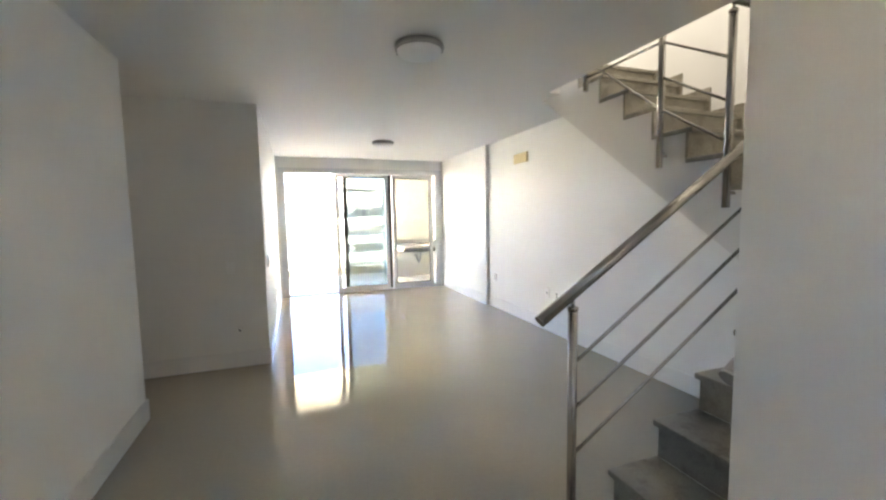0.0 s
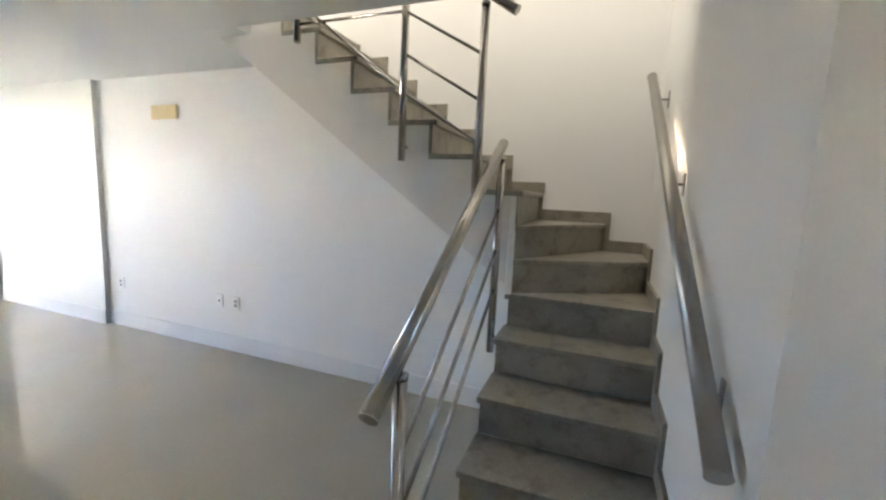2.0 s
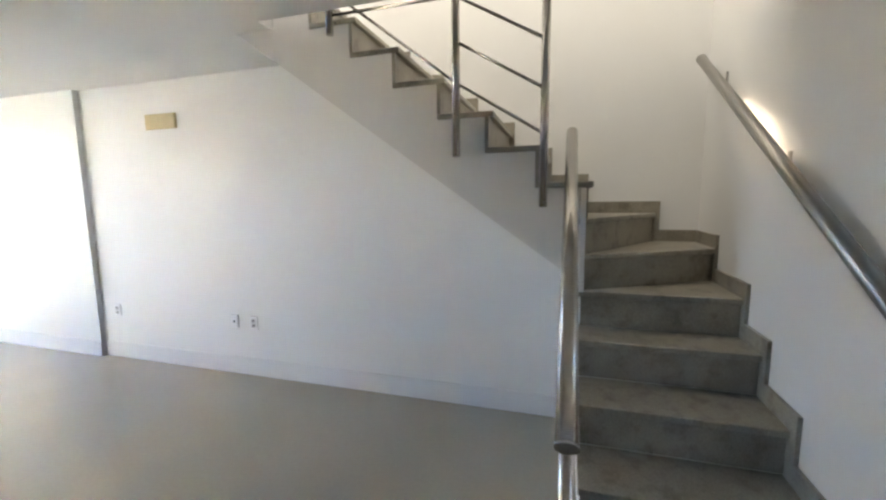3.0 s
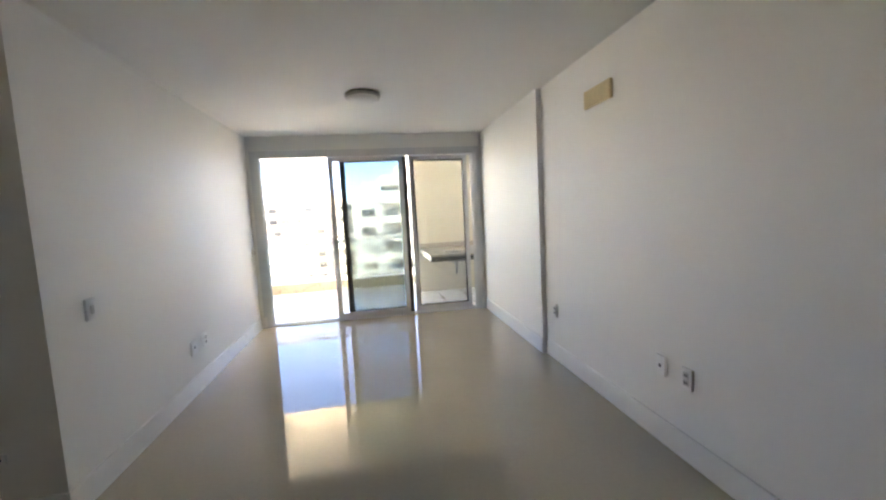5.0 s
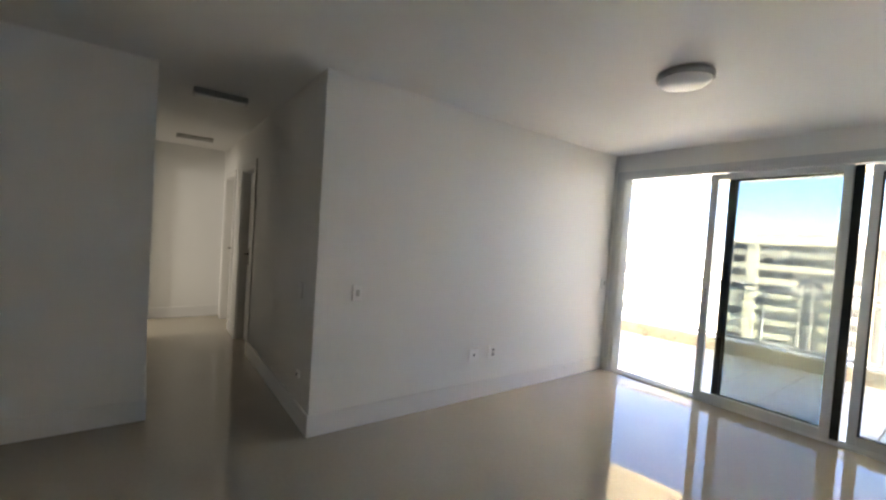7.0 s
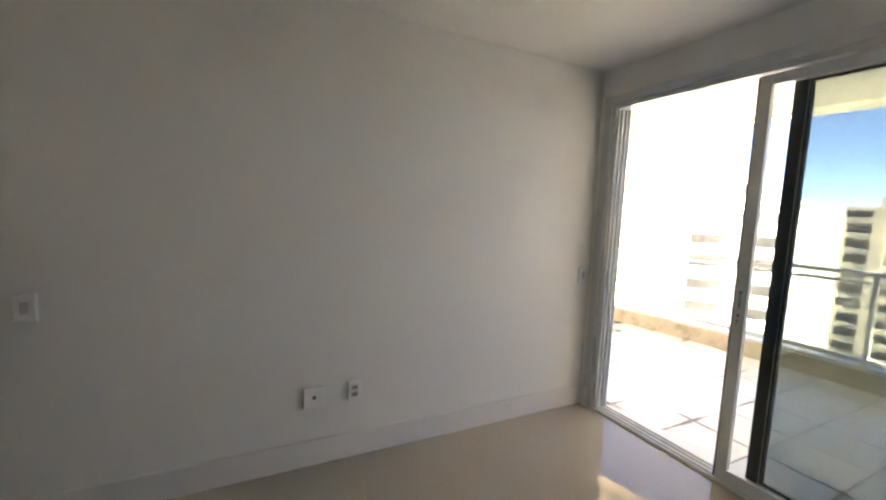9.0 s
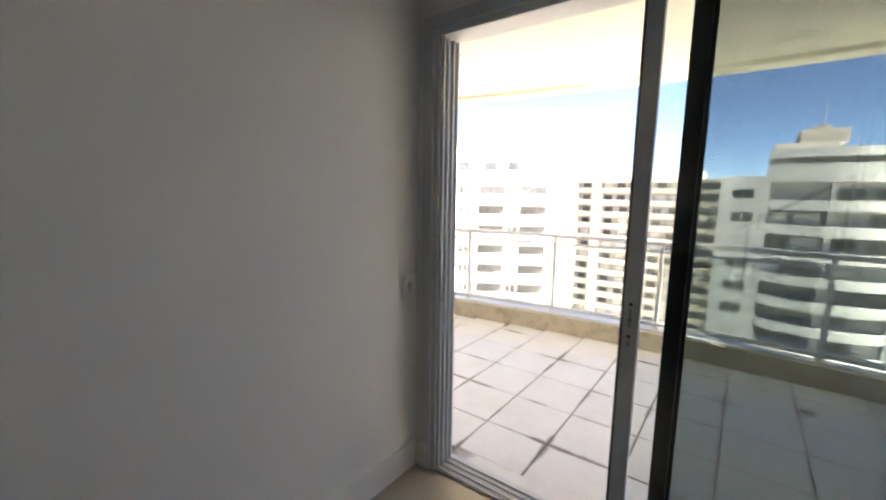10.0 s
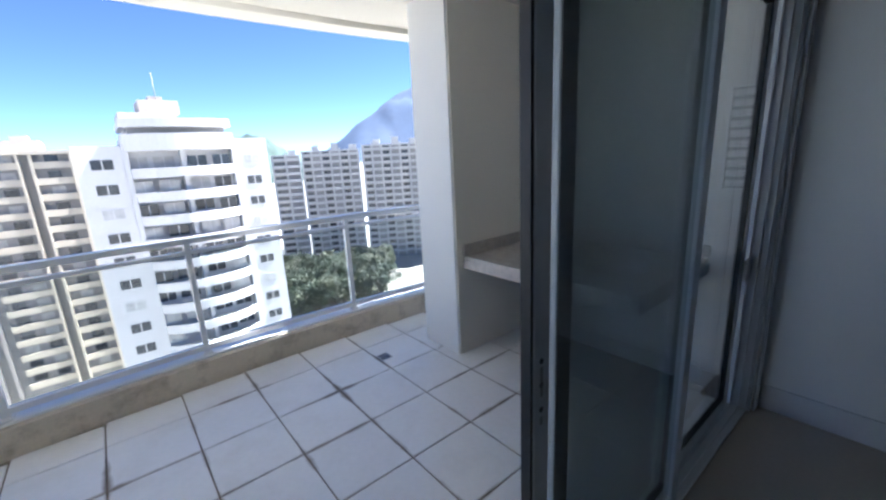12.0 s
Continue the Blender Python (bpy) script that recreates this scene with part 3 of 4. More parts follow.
part("handrail", rel(rail2, tube(B(), [(3.21, 1.905, upper_z(1.905)), (3.21, 3.5, upper_z(3.5))], 0.0255, 20)), M_STEEL, rail2)
for y, z0, z1 in ((2.065, 1.443, upper_z(2.065) - 0.06), (2.508, 1.705, upper_z(2.508) - 0.06), (3.225, 2.39, upper_z(3.225) - 0.06)):
    post = part("post", rel(rail2, tube(B(), [(3.21, y, z0), (3.21, y, z1)], 0.0205, 20)), M_STEEL, rail2)
    part("post_cap", rel(rail2, lathe(B(), [(0, 0), (0.023, 0), (0.023, 0.014), (0.010, 0.018), (0, 0.018)], 20, (3.21, y, z1 - 0.01))), M_STEEL, post)
    part("neck", rel(rail2, tube(B(), [(3.21, y, z1), (3.21, y, z1 + 0.05)], 0.007, 10)), M_STEEL, post)
    part("side_anchor", rel(rail2, tube(B(), [(3.21, y, z0 + 0.08), (XS + 0.01, y, z0 + 0.08)], 0.011, 12)), M_STEEL, post)
for pts in ([(2.065, 1.797), (2.508, 2.075), (3.225, 2.625)], [(2.065, 2.010), (2.508, 2.275)], [(2.065, 2.237), (2.508, 2.49), (3.225, 2.49)]):
    part("rod", rel(rail2, tube(B(), [(3.21, y, z) for y, z in pts], 0.0085, 12)), M_STEEL, rail2)

rail3 = thing("wall_handrail", "round stainless steel handrail bracketed to the wall", "handrail", at=pose(2.03, 1.19, 1.0))


def wall_at(x, dy=0.0, dz=0.0):
    """A point on the handrail's axis, which leaves the wall a little on its way up."""
    return (x, 1.188 + 0.0195 * (x - 2.015) + dy, 1.000 + 0.668 * (x - 2.015) + dz)


part("bar", rel(rail3, tube(B(), [wall_at(2.015), wall_at(3.925)], 0.0255, 20)), M_SATIN, rail3)
for a in (2.0135, 3.921):
    part("end_cap", rel(rail3, tube(B(), [wall_at(a), wall_at(a + 0.0055)], 0.0268, 20)), M_SATIN, rail3)
for x in (2.22, 3.01, 3.75):
    z = wall_at(x)[2]
    br = part("bracket", rel(rail3, tube(B(), [wall_at(x, 0, -0.022), wall_at(x, -0.012, -0.05), (x, YK, z - 0.055)], 0.006, 10)), M_SATIN, rail3)
    part("bracket_plate", rel(rail3, box(B(), (x - 0.013, YK, z - 0.10), (x + 0.013, YK + 0.005, z - 0.01), 0.002)), M_SATIN, br)

# ---- lamps ----


def round_lamp(x, y):
    k = 0.93
    la = thing("ceiling_lamp", "round opal glass flush ceiling lamp, switched off", "ceiling lamp", at=pose(x, y, H), group="round ceiling lamps")
    part("rim", lathe(B(), [(r * k, z * k) for r, z in [(0, 0), (0.150, 0), (0.163, -0.006), (0.168, -0.022), (0.163, -0.040), (0.152, -0.045), (0.150, -0.036)]], 48), M_LAMPRIM, la, "satin grey metal rim")
    part("diffuser", lathe(B(), [(r * k, z * k) for r, z in [(0.152, -0.036), (0.150, -0.052), (0.135, -0.070), (0.10, -0.084), (0.05, -0.091), (0, -0.093)]], 48), M_LAMPGLASS, la, "opal glass bowl")
    for a in (0.4, 2.5, 4.6):
        part("clip", box(B(), (0.149 * math.cos(a) - 0.006, 0.149 * math.sin(a) - 0.006, -0.046), (0.149 * math.cos(a) + 0.006, 0.149 * math.sin(a) + 0.006, -0.034), 0.001), M_LAMPRIM, la)


round_lamp(1.775, 3.03)
round_lamp(2.232, 6.39)
for x in (-0.53, -2.77):
    la = thing("batten_lamp", "slim grey rectangular hall ceiling lamp, switched off", "ceiling lamp", at=pose(x, 4.30, H), group="hall ceiling lamps")
    part("housing", box(B(), (-0.065, -0.20, -0.05), (0.065, 0.20, 0.0), 0.006), M_MODULE, la)
    part("diffuser", box(B(), (-0.058, -0.185, -0.058), (0.058, 0.185, -0.046), 0.004), M_LAMPGLASS, la, "frosted diffuser")

# ---- wall plates ----


def plate(name, label, at_m, w=0.075, h=0.118, kind="socket"):
    p = thing(name, label, "socket" if kind == "socket" else "switch", at=at_m, group="wall plates")
    part("frame", box(B(), (-w / 2, -0.016, -h / 2), (w / 2, 0, h / 2), 0.0045), M_PLATE, p)
    if kind == "socket":
        for dz in (0.02, -0.02):
            m = part("module", box(B(), (-0.02, -0.0185, dz - 0.017), (0.02, -0.0155, dz + 0.017), 0.0015), M_MODULE, p)
            for dx in (-0.008, 0.0, 0.008):
                part("pin_hole", tube(B(), [(dx, -0.0192, dz), (dx, -0.018, dz)], 0.0045, 8), M_HOLE, m, "dark round pin hole")
    elif kind == "switch":
        part("rocker", box(B(), (-0.013, -0.022, -0.024), (0.013, -0.0155, 0.024), 0.002), M_MODULE, p)
    elif kind == "outlet":
        part("cable_hole", tube(B(), [(0, -0.0172, 0), (0, -0.0155, 0)], 0.010, 12), M_HOLE, p, "dark cable hole")
    return p


plate("wall_socket", "white double socket plate low on the wall", pose(XL, 6.45, 0.402, 0, 0, 90))
plate("outlet_plate", "white square cable outlet plate beside a socket", pose(XL, 6.225, 0.398, 0, 0, 90), 0.115, 0.118, "outlet")
plate("light_switch", "white light switch near the hall corner", pose(XL, 5.07, 0.988, 0, 0, 90), kind="switch")
plate("light_switch", "white light switch beside the balcony door", pose(XL, 8.165, 1.02, 0, 0, 90), kind="switch")
plate("wall_socket", "white socket plate low beside the pier", pose(XR, 6.03, 0.468, 0, 0, -90))
plate("outlet_plate", "white narrow outlet plate low on the wall", pose(XR, 4.65, 0.466, 0, 0, -90), kind="outlet")
plate("wall_socket", "white double socket plate under the stair", pose(XR, 4.45, 0.464, 0, 0, -90))
plate("blank_plate", "white blank plate on the hall wall", pose(0.40, 4.77, 0.97, 0, 0, 0), kind="blank")
plate("outlet_plate", "small grey outlet low on the hall wall", pose(0.445, 4.77, 0.36, 0, 0, 0), 0.05, 0.05, "outlet")

# air conditioner opening covered by a board
ac = thing("cover_board", "yellowed board covering an air conditioner outlet", "cover board", at=pose(XR, 5.27, 2.165))
part("board", box(B(), (-0.022, -0.165, -0.062), (0, 0.165, 0.062), 0.004), M_BOARD, ac)
part("edge_strip", box(B(), (-0.026, -0.165, -0.062), (-0.022, -0.150, 0.062), 0.001), M_BOARD, ac)

# ---- balcony ----
ZB, AX, AR = -0.03, 1.9, 15.0


def arc(x, y0):
    """The bowed front of the balcony; y0 is where it stands furthest out."""
    return y0 - (AR - math.sqrt(AR * AR - (x - AX) ** 2))


def bowed(bm, x0, x1, ya, yb, z0, z1, n=26):
    """A bowed bar between two arcs."""
    xs = [x0 + (x1 - x0) * i / n for i in range(n + 1)]
    rows = [[bm.verts.new((x, arc(x, y), z)) for x in xs] for y, z in ((ya, z0), (yb, z0), (yb, z1), (ya, z1))]
    for j in range(4):
        for i in range(n):
            bm.faces.new((rows[j][i], rows[j][i + 1], rows[(j + 1) % 4][i + 1], rows[(j + 1) % 4][i]))
    for i in (0, n):
        bm.faces.new([rows[j][i] for j in range(4)])
    bmesh.ops.recalc_face_normals(bm, faces=bm.faces)
    return bm


BX0, BX1 = -3.2, 4.10
balcony_floor = structure("balcony_floor", "balcony floor of white glazed tiles with dirty joints", prism(B(), [(BX0, 8.40), (BX1, 8.40)] + [(x, arc(x, 11.2)) for x in [BX1 - (BX1 - BX0) * i / 20 for i in range(21)]], -0.30, ZB - 0.006), M_GROUT, "floor")
structure("balcony_curb", "low cream rendered balcony curb with brown stains", bowed(B(), BX0, BX1, 10.985, 11.25, ZB - 0.006, 0.15), M_CURB, "curb")
structure("balcony_ceiling", "cream painted balcony soffit with bowed edge", prism(B(), [(BX0, 8.40), (BX1, 8.40)] + [(x, arc(x, 11.0)) for x in [BX1 - (BX1 - BX0) * i / 20 for i in range(21)]], 2.62, 2.85), M_CREAM, "ceiling")
structure("balcony_lip", "cream rendered drip edge of the balcony above", bowed(B(), BX0, BX1, 11.03, 11.25, 2.585, 2.90), M_CREAM, "trim")
bm = box(B(), (BX0, 8.2405, ZB - 0.3), (0.548, 8.399, 2.85))
structure("facade_wall", "cream painted outside wall beside the balcony door", bm, M_CREAM)
bm = box(B(), (BX0, 8.40, 2.50), (BX1, 8.42, 2.62))
box(bm, (0.55, 8.2405, 2.68), (BX1, 8.399, 2.85))
structure("facade_head", "cream painted strip over the balcony door", bm, M_CREAM)
structure("balcony_wall_west", "cream painted end wall of the balcony", box(B(), (BX0 - 0.15, 8.30, ZB - 0.3), (BX0, 10.9, 2.85)), M_CREAM)
structure("balcony_wall_east", "white painted side wall of the balcony", box(B(), (BX1, 8.401, ZB - 0.3), (BX1 + 0.15, 11.0, 2.85)), M_COLUMN)
structure("balcony_column", "white painted square column at the railing", box(B(), (3.0, 10.0, ZB - 0.006), (3.34, 10.42, 2.62), 0.006), M_COLUMN, "column")
structure("balcony_niche_wall", "cream painted niche wall behind the counter", box(B(), (3.34, 10.0, ZB - 0.006), (BX1, 10.15, 2.62)), M_CREAM)
structure("balcony_niche_facing", "cream facing on the column towards the counter", box(B(), (3.012, 9.988, ZB - 0.004), (BX1 - 0.001, 9.9985, 2.615)), M_CREAM)
structure("sill", "pale stone threshold outside the sliding door", box(B(), (0.80, 8.421, ZB - 0.005), (3.72, 8.52, -0.012), 0.003), M_TILE, "sill")

# railing
bal = thing("balcony_railing", "white metal balcony railing with clear glass panes", "railing", at=pose(AX, 11.12, 0.15))
RX1 = BX1 - 0.002
part("top_rail", rel(bal, bowed(B(), BX0, RX1, 11.07, 11.145, 1.015, 1.055)), M_RAIL, bal)
part("mid_rail", rel(bal, bowed(B(), BX0, RX1, 11.09, 11.125, 0.935, 0.962)), M_RAIL, bal)
part("bottom_rail", rel(bal, bowed(B(), BX0, RX1, 11.085, 11.13, 0.195, 0.235)), M_RAIL, bal)
part("curb_sill", rel(bal, bowed(B(), BX0, RX1, 11.04, 11.18, 0.15, 0.165)), M_RAIL, bal)
posts = [-2.75, -1.71, -0.67, 0.37, 1.43, 2.66, 3.9]
for x in posts:
    po = part("post", rel(bal, box(B(), (x - 0.019, arc(x, 11.108) - 0.019, 0.165), (x + 0.019, arc(x, 11.108) + 0.019, 1.015), 0.004)), M_RAIL, bal)
    part("foot", rel(bal, box(B(), (x - 0.035, arc(x, 11.108) - 0.035, 0.165), (x + 0.035, arc(x, 11.108) + 0.035, 0.178), 0.003)), M_RAIL, po)
for a, b in zip([BX0] + posts, posts + [RX1]):
    pane = part("pane", rel(bal, bowed(B(), a + 0.025, b - 0.025, 11.104, 11.112, 0.235, 0.935, 6)), M_CLEAR, bal, "clear glass pane")
    pane.visible_shadow = False

# counter
counter = thing("counter", "granite balcony counter with dark edge and oval sink", "counter", at=pose(3.07, 8.63, 0.78))
CT, CY = 0.775, 8.64
top = B()
n = 40
cx, cy, ra, rb = 3.56, 9.05, 0.20, 0.26
outer = []
for i in range(n):
    a = 2 * math.pi * i / n
    dx, dy = math.cos(a), math.sin(a)
    x0, x1, y0, y1 = 3.07, BX1 - 0.001, CY, 9.987
    t = min(((x1 if dx > 0 else x0) - cx) / dx if abs(dx) > 1e-6 else 9, ((y1 if dy > 0 else y0) - cy) / dy if abs(dy) > 1e-6 else 9)
    outer.append((cx + dx * t, cy + dy * t, cx + dx * ra, cy + dy * rb))
ov = [[top.verts.new((o[0], o[1], z)) for o in outer] for z in (CT, CT - 0.03)]
iv = [[top.verts.new((o[2], o[3], z)) for o in outer] for z in (CT, CT - 0.03)]
for i in range(n):
    j = (i + 1) % n
    top.faces.new((ov[0][i], ov[0][j], iv[0][j], iv[0][i]))
    top.faces.new((ov[1][j], ov[1][i], iv[1][i], iv[1][j]))
    top.faces.new((ov[0][j], ov[0][i], ov[1][i], ov[1][j]))
    top.faces.new((iv[0][i], iv[0][j], iv[1][j], iv[1][i]))
part("top", rel(counter, top), M_COUNTER, counter)
part("apron", rel(counter, box(B(), (3.075, CY + 0.002, CT - 0.105), (BX1 - 0.002, CY + 0.022, CT - 0.0305))), M_DARKSTONE, counter, "dark granite front apron")
part("apron", rel(counter, box(B(), (3.072, CY + 0.023, CT - 0.095), (3.092, 9.986, CT - 0.0305))), M_COUNTER, counter, "light granite side apron")
part("upstand", rel(counter, box(B(), (3.07, 9.966, CT + 0.0005), (BX1 - 0.02, 9.986, CT + 0.085), 0.002)), M_COUNTER, counter)
part("upstand", rel(counter, box(B(), (BX1 - 0.02, CY + 0.004, CT + 0.0005), (BX1 - 0.002, 9.965, CT + 0.085), 0.002)), M_COUNTER, counter)
bowl = B()
prof = [(1.04, 0.004), (1.0, 0.003), (0.96, -0.02), (0.9, -0.10), (0.7, -0.15), (0.0, -0.16)]
rings = [[bowl.verts.new((cx + ra * r * math.cos(2 * math.pi * i / n), cy + rb * r * math.sin(2 * math.pi * i / n), CT + z)) for i in range(n)] for r, z in [(max(r, 0.02), z) for r, z in prof]]
for a, b in zip(rings, rings[1:]):
    for i in range(n):
        bowl.faces.new((a[i], a[(i + 1) % n], b[(i + 1) % n], b[i])).smooth = True
bowl.faces.new(rings[-1])
part("sink", rel(counter, bowl), M_SINK, counter, "oval stainless steel sink")
for y in (8.80, 9.75):
    part("bracket", rel(counter, box(B(), (3.45, y - 0.02, CT - 0.10), (BX1 - 0.002, y + 0.02, CT - 0.031))), M_COUNTER, counter)
trap = thing("waste_hose", "grey corrugated waste hose looped under the counter", "hose", tube(B(), [(3.56, 9.05, 0.62), (3.56, 9.1, 0.45), (3.60, 9.35, 0.36), (3.66, 9.62, 0.40), (3.68, 9.80, 0.48), (3.68, 9.985, 0.48)], 0.02, 12), M_LAMPRIM)
for x, z in ((3.55, 0.60), (3.78, 0.60)):
    v = thing("wall_outlet", "white round water outlet under the counter", "water outlet", lathe(B(), [(0, 0), (0.035, 0), (0.035, 0.008), (0.015, 0.012), (0.013, 0.035), (0, 0.035)], 20), M_PLATE, group="water outlets", at=pose(x, 9.988, z, 90, 0, 0))

# louvred vent on the pier beside the counter
structure("balcony_pier", "white painted shallow pier beside the counter", box(B(), (BX1 - 0.035, 8.421, ZB - 0.006), (BX1 - 0.0005, 8.636, 2.615), 0.003), M_COLUMN, "pier")
vent = thing("vent_grille", "narrow white louvred vent grille on the balcony pier", "vent", at=pose(BX1 - 0.035, 8.545, 1.55))
part("backing", box(B(), (-0.006, -0.065, -0.30), (-0.001, 0.065, 0.30)), M_LAMPRIM, vent, "grey mesh behind the slats")
for a, b in (((-0.022, -0.072, -0.31), (0, -0.058, 0.31)), ((-0.022, 0.058, -0.31), (0, 0.072, 0.31)), ((-0.022, -0.058, 0.296), (0, 0.058, 0.31)), ((-0.022, -0.058, -0.31), (0, 0.058, -0.296))):
    part("frame", box(B(), a, b, 0.002), M_PLATE, vent)
for k in range(10):
    z = -0.265 + 0.0589 * k
    part("slat", prism(B(), [(-0.021, z - 0.018), (-0.017, z - 0.020), (-0.006, z + 0.016), (-0.010, z + 0.018)], -0.058, 0.058, "y"), M_PLATE, vent)

# floor drains
for x, y in ((2.545, 10.40), (-0.66, 10.30)):
    dr = thing("floor_drain", "dark square grate drain set in the tiles", "drain", at=pose(x, y, ZB), group="floor drains")
    part("rim", box(B(), (-0.05, -0.05, -0.004), (0.05, 0.05, 0.003), 0.001), M_LAMPRIM, dr)
    for i in range(5):
        part("slot", box(B(), (-0.038, -0.036 + 0.017 * i, 0.0025), (0.038, -0.027 + 0.017 * i, 0.0038)), M_HOLE, dr)
# spotlight in the soffit
sp = thing("soffit_spot", "small white recessed spot in the balcony soffit", "spotlight", at=pose(0.0, 9.6, 2.62))
part("ring", lathe(B(), [(0.03, -0.001), (0.045, -0.001), (0.045, -0.006), (0.032, -0.008), (0.03, -0.001)], 24), M_PLATE, sp)
part("lens", lathe(B(), [(0, -0.003), (0.03, -0.003)], 24), M_LAMPGLASS, sp)

# ---- the city ----
GZ = -46.0
FL = 2.95
bm = B()
bmesh.ops.create_grid(bm, x_segments=2, y_segments=2, size=4500)
gr = structure("ground", "wide flat ground between the towers", bm, M_GROUND, "ground")
gr.location = (0, 0, GZ)
for a, b in (((-300, 88, GZ + 0.15), (400, 97, GZ + 0.25)), ((60, 97, GZ + 0.16), (70, 400, GZ + 0.26))):
    structure("road", "grey asphalt street far below", box(B(), a, b), M_ROAD, "road")


def tower(label, m):
    return thing("apartment_building", label, "building", at=m, group="apartment towers")


def window(parent, x, y, z, w, h, lit=0):
    """A two-pane window in a wall whose face is at y."""
    f = part("window", box(B(), (x - w / 2, y - 0.06, z), (x + w / 2, y + 0.02, z + h)), M_WINDOW if not lit else M_BLIND, parent, "dark two-pane window" if not lit else "window with drawn blind")
    part("mullion", box(B(), (x - 0.06, y - 0.09, z), (x + 0.06, y - 0.061, z + h)), M_FAC_W, f)
    return f


rnd = random.Random(4)
# white tower with a bowed bay of balconies
w = tower("white apartment tower with bowed balcony bay and rooftop tank", pose(9.8, 71.0, GZ))
top_z = 50.3
part("wall", box(B(), (-10.7, 0.0, 0), (-5.8, 16, top_z - 0.2)), M_FAC_W, w)
part("wall", box(B(), (6.2, 0.0, 0), (10.8, 16, top_z + 0.4)), M_FAC_W, w)
part("core", box(B(), (-5.8, 1.4, 0), (6.2, 16, top_z + 1.0)), M_FAC_W, w)


def bay_poly(r, x0=-5.9, x1=6.3, out=2.3, n=14):
    pts = []
    for i in range(n + 1):
        u = -1 + 2 * i / n
        pts.append((x0 + (x1 - x0) * i / n, -out * (1 - abs(u) ** 2.6) - r))
    return pts


floors = [49.0 - FL * (i + 1) + 0.3 for i in range(14)]
for i, z in enumerate(floors):
    ring = bay_poly(0.0)
    part("balcony", prism(B(), ring + [(6.3, 1.39), (-5.9, 1.39)], z - 0.25, z), M_FAC_W, w, "white balcony slab")
    inner = [(x, y + 0.18) for x, y in bay_poly(0.0)]
    par = B()
    a0 = [par.verts.new((x, y, z + 0.0)) for x, y in ring]
    a1 = [par.verts.new((x, y, z + 0.95)) for x, y in ring]
    b0 = [par.verts.new((x, y, z + 0.0)) for x, y in inner]
    b1 = [par.verts.new((x, y, z + 0.95)) for x, y in inner]
    for k in range(len(ring) - 1):
        par.faces.new((a0[k], a0[k + 1], a1[k + 1], a1[k]))
        par.faces.new((b0[k + 1], b0[k], b1[k], b1[k + 1]))
        par.faces.new((a1[k], a1[k + 1], b1[k + 1], b1[k]))
    part("parapet", par, M_FAC_W, w, "bowed white parapet")
    for x, ww in ((-4.6, 1.9), (-1.9, 2.3), (1.9, 2.2), (4.6, 2.1)):
        window(w, x, 1.36 if rnd.random() < 0.4 else 0.2, z + 0.95, ww, 1.35, rnd.random() < 0.28)
    window(w, -8.2, 0.0, z + 1.0, 2.1, 1.15, i % 4 == 2)
    window(w, 8.5, 0.0, z + 1.0, 1.9, 1.1, i % 3 == 0)
for x in (-5.85, 0.1, 6.2):
    part("pier", box(B(), (x - 0.25, -0.3, 0), (x + 0.25, 1.3, top_z + 1.0)), M_FAC_W, w)
part("roof_band", prism(B(), bay_poly(0.25, out=2.0) + [(6.3, 1.4), (-5.9, 1.4)], 49.35, 51.4), M_FAC_W, w, "blank white parapet band")
part("roof_recess", box(B(), (-5.2, 0.3, 51.4), (5.6, 12, 52.2)), M_FAC_G, w, "recess under the roof slab, shade painted in")
part("roof", prism(B(), bay_poly(0.1, out=1.7) + [(6.2, 12.0), (-5.8, 12.0)], 52.2, 53.2), M_FAC_W, w)
part("penthouse", box(B(), (-5.6, 3.0, 53.2), (0.4, 12, 54.2), 0.05), M_ROOF, w, "weathered rooftop housing")
part("water_tank", box(B(), (-3.2, 4.0, 54.2), (1.3, 10, 55.9), 0.05), M_ROOF, w, "concrete rooftop water tank")
part("tank_hatch", box(B(), (-1.9, 5.0, 55.9), (-0.3, 8, 56.5), 0.05), M_ROOF, w)
part("antenna", tube(B(), [(-1.0, 5, 55.8), (-1.0, 5, 59.5)], 0.05, 6), M_FAC_G, w)

# cream tower with banded balconies
c = tower("cream apartment tower with banded balconies and dark slots", pose(-18.0, 113.0, GZ))
# core coloured darker than the facade for the shade behind the parapets
part("core", box(B(), (-15.4, 1.2, 0), (15.4, 18, 50.6)), M_FAC_G, c, "recessed facade with its shade painted in")
bays = ((-15.4, -11.6), (-9.6, 8.2), (10.3, 15.4))
for x0, x1 in ((-11.6, -9.6), (8.2, 8.6), (9.9, 10.3), (-15.7, -15.4), (15.4, 15.8)):
    part("pier", box(B(), (x0, -0.2, 0), (x1, 1.19, 51.0)), M_FAC_B, c, "cream vertical pier")
part("roof_band", box(B(), (-15.7, -0.25, 50.6), (15.8, 18, 51.3)), M_FAC_B, c)
part("penthouse", box(B(), (-11.5, 2, 51.3), (11.5, 15, 53.2)), M_ROOF, c, "weathered rooftop housing")
for x in (-6, 3, 9):
    part("roof_tank", box(B(), (x - 1.2, 4, 53.2), (x + 1.2, 8, 54.1)), M_ROOF, c)
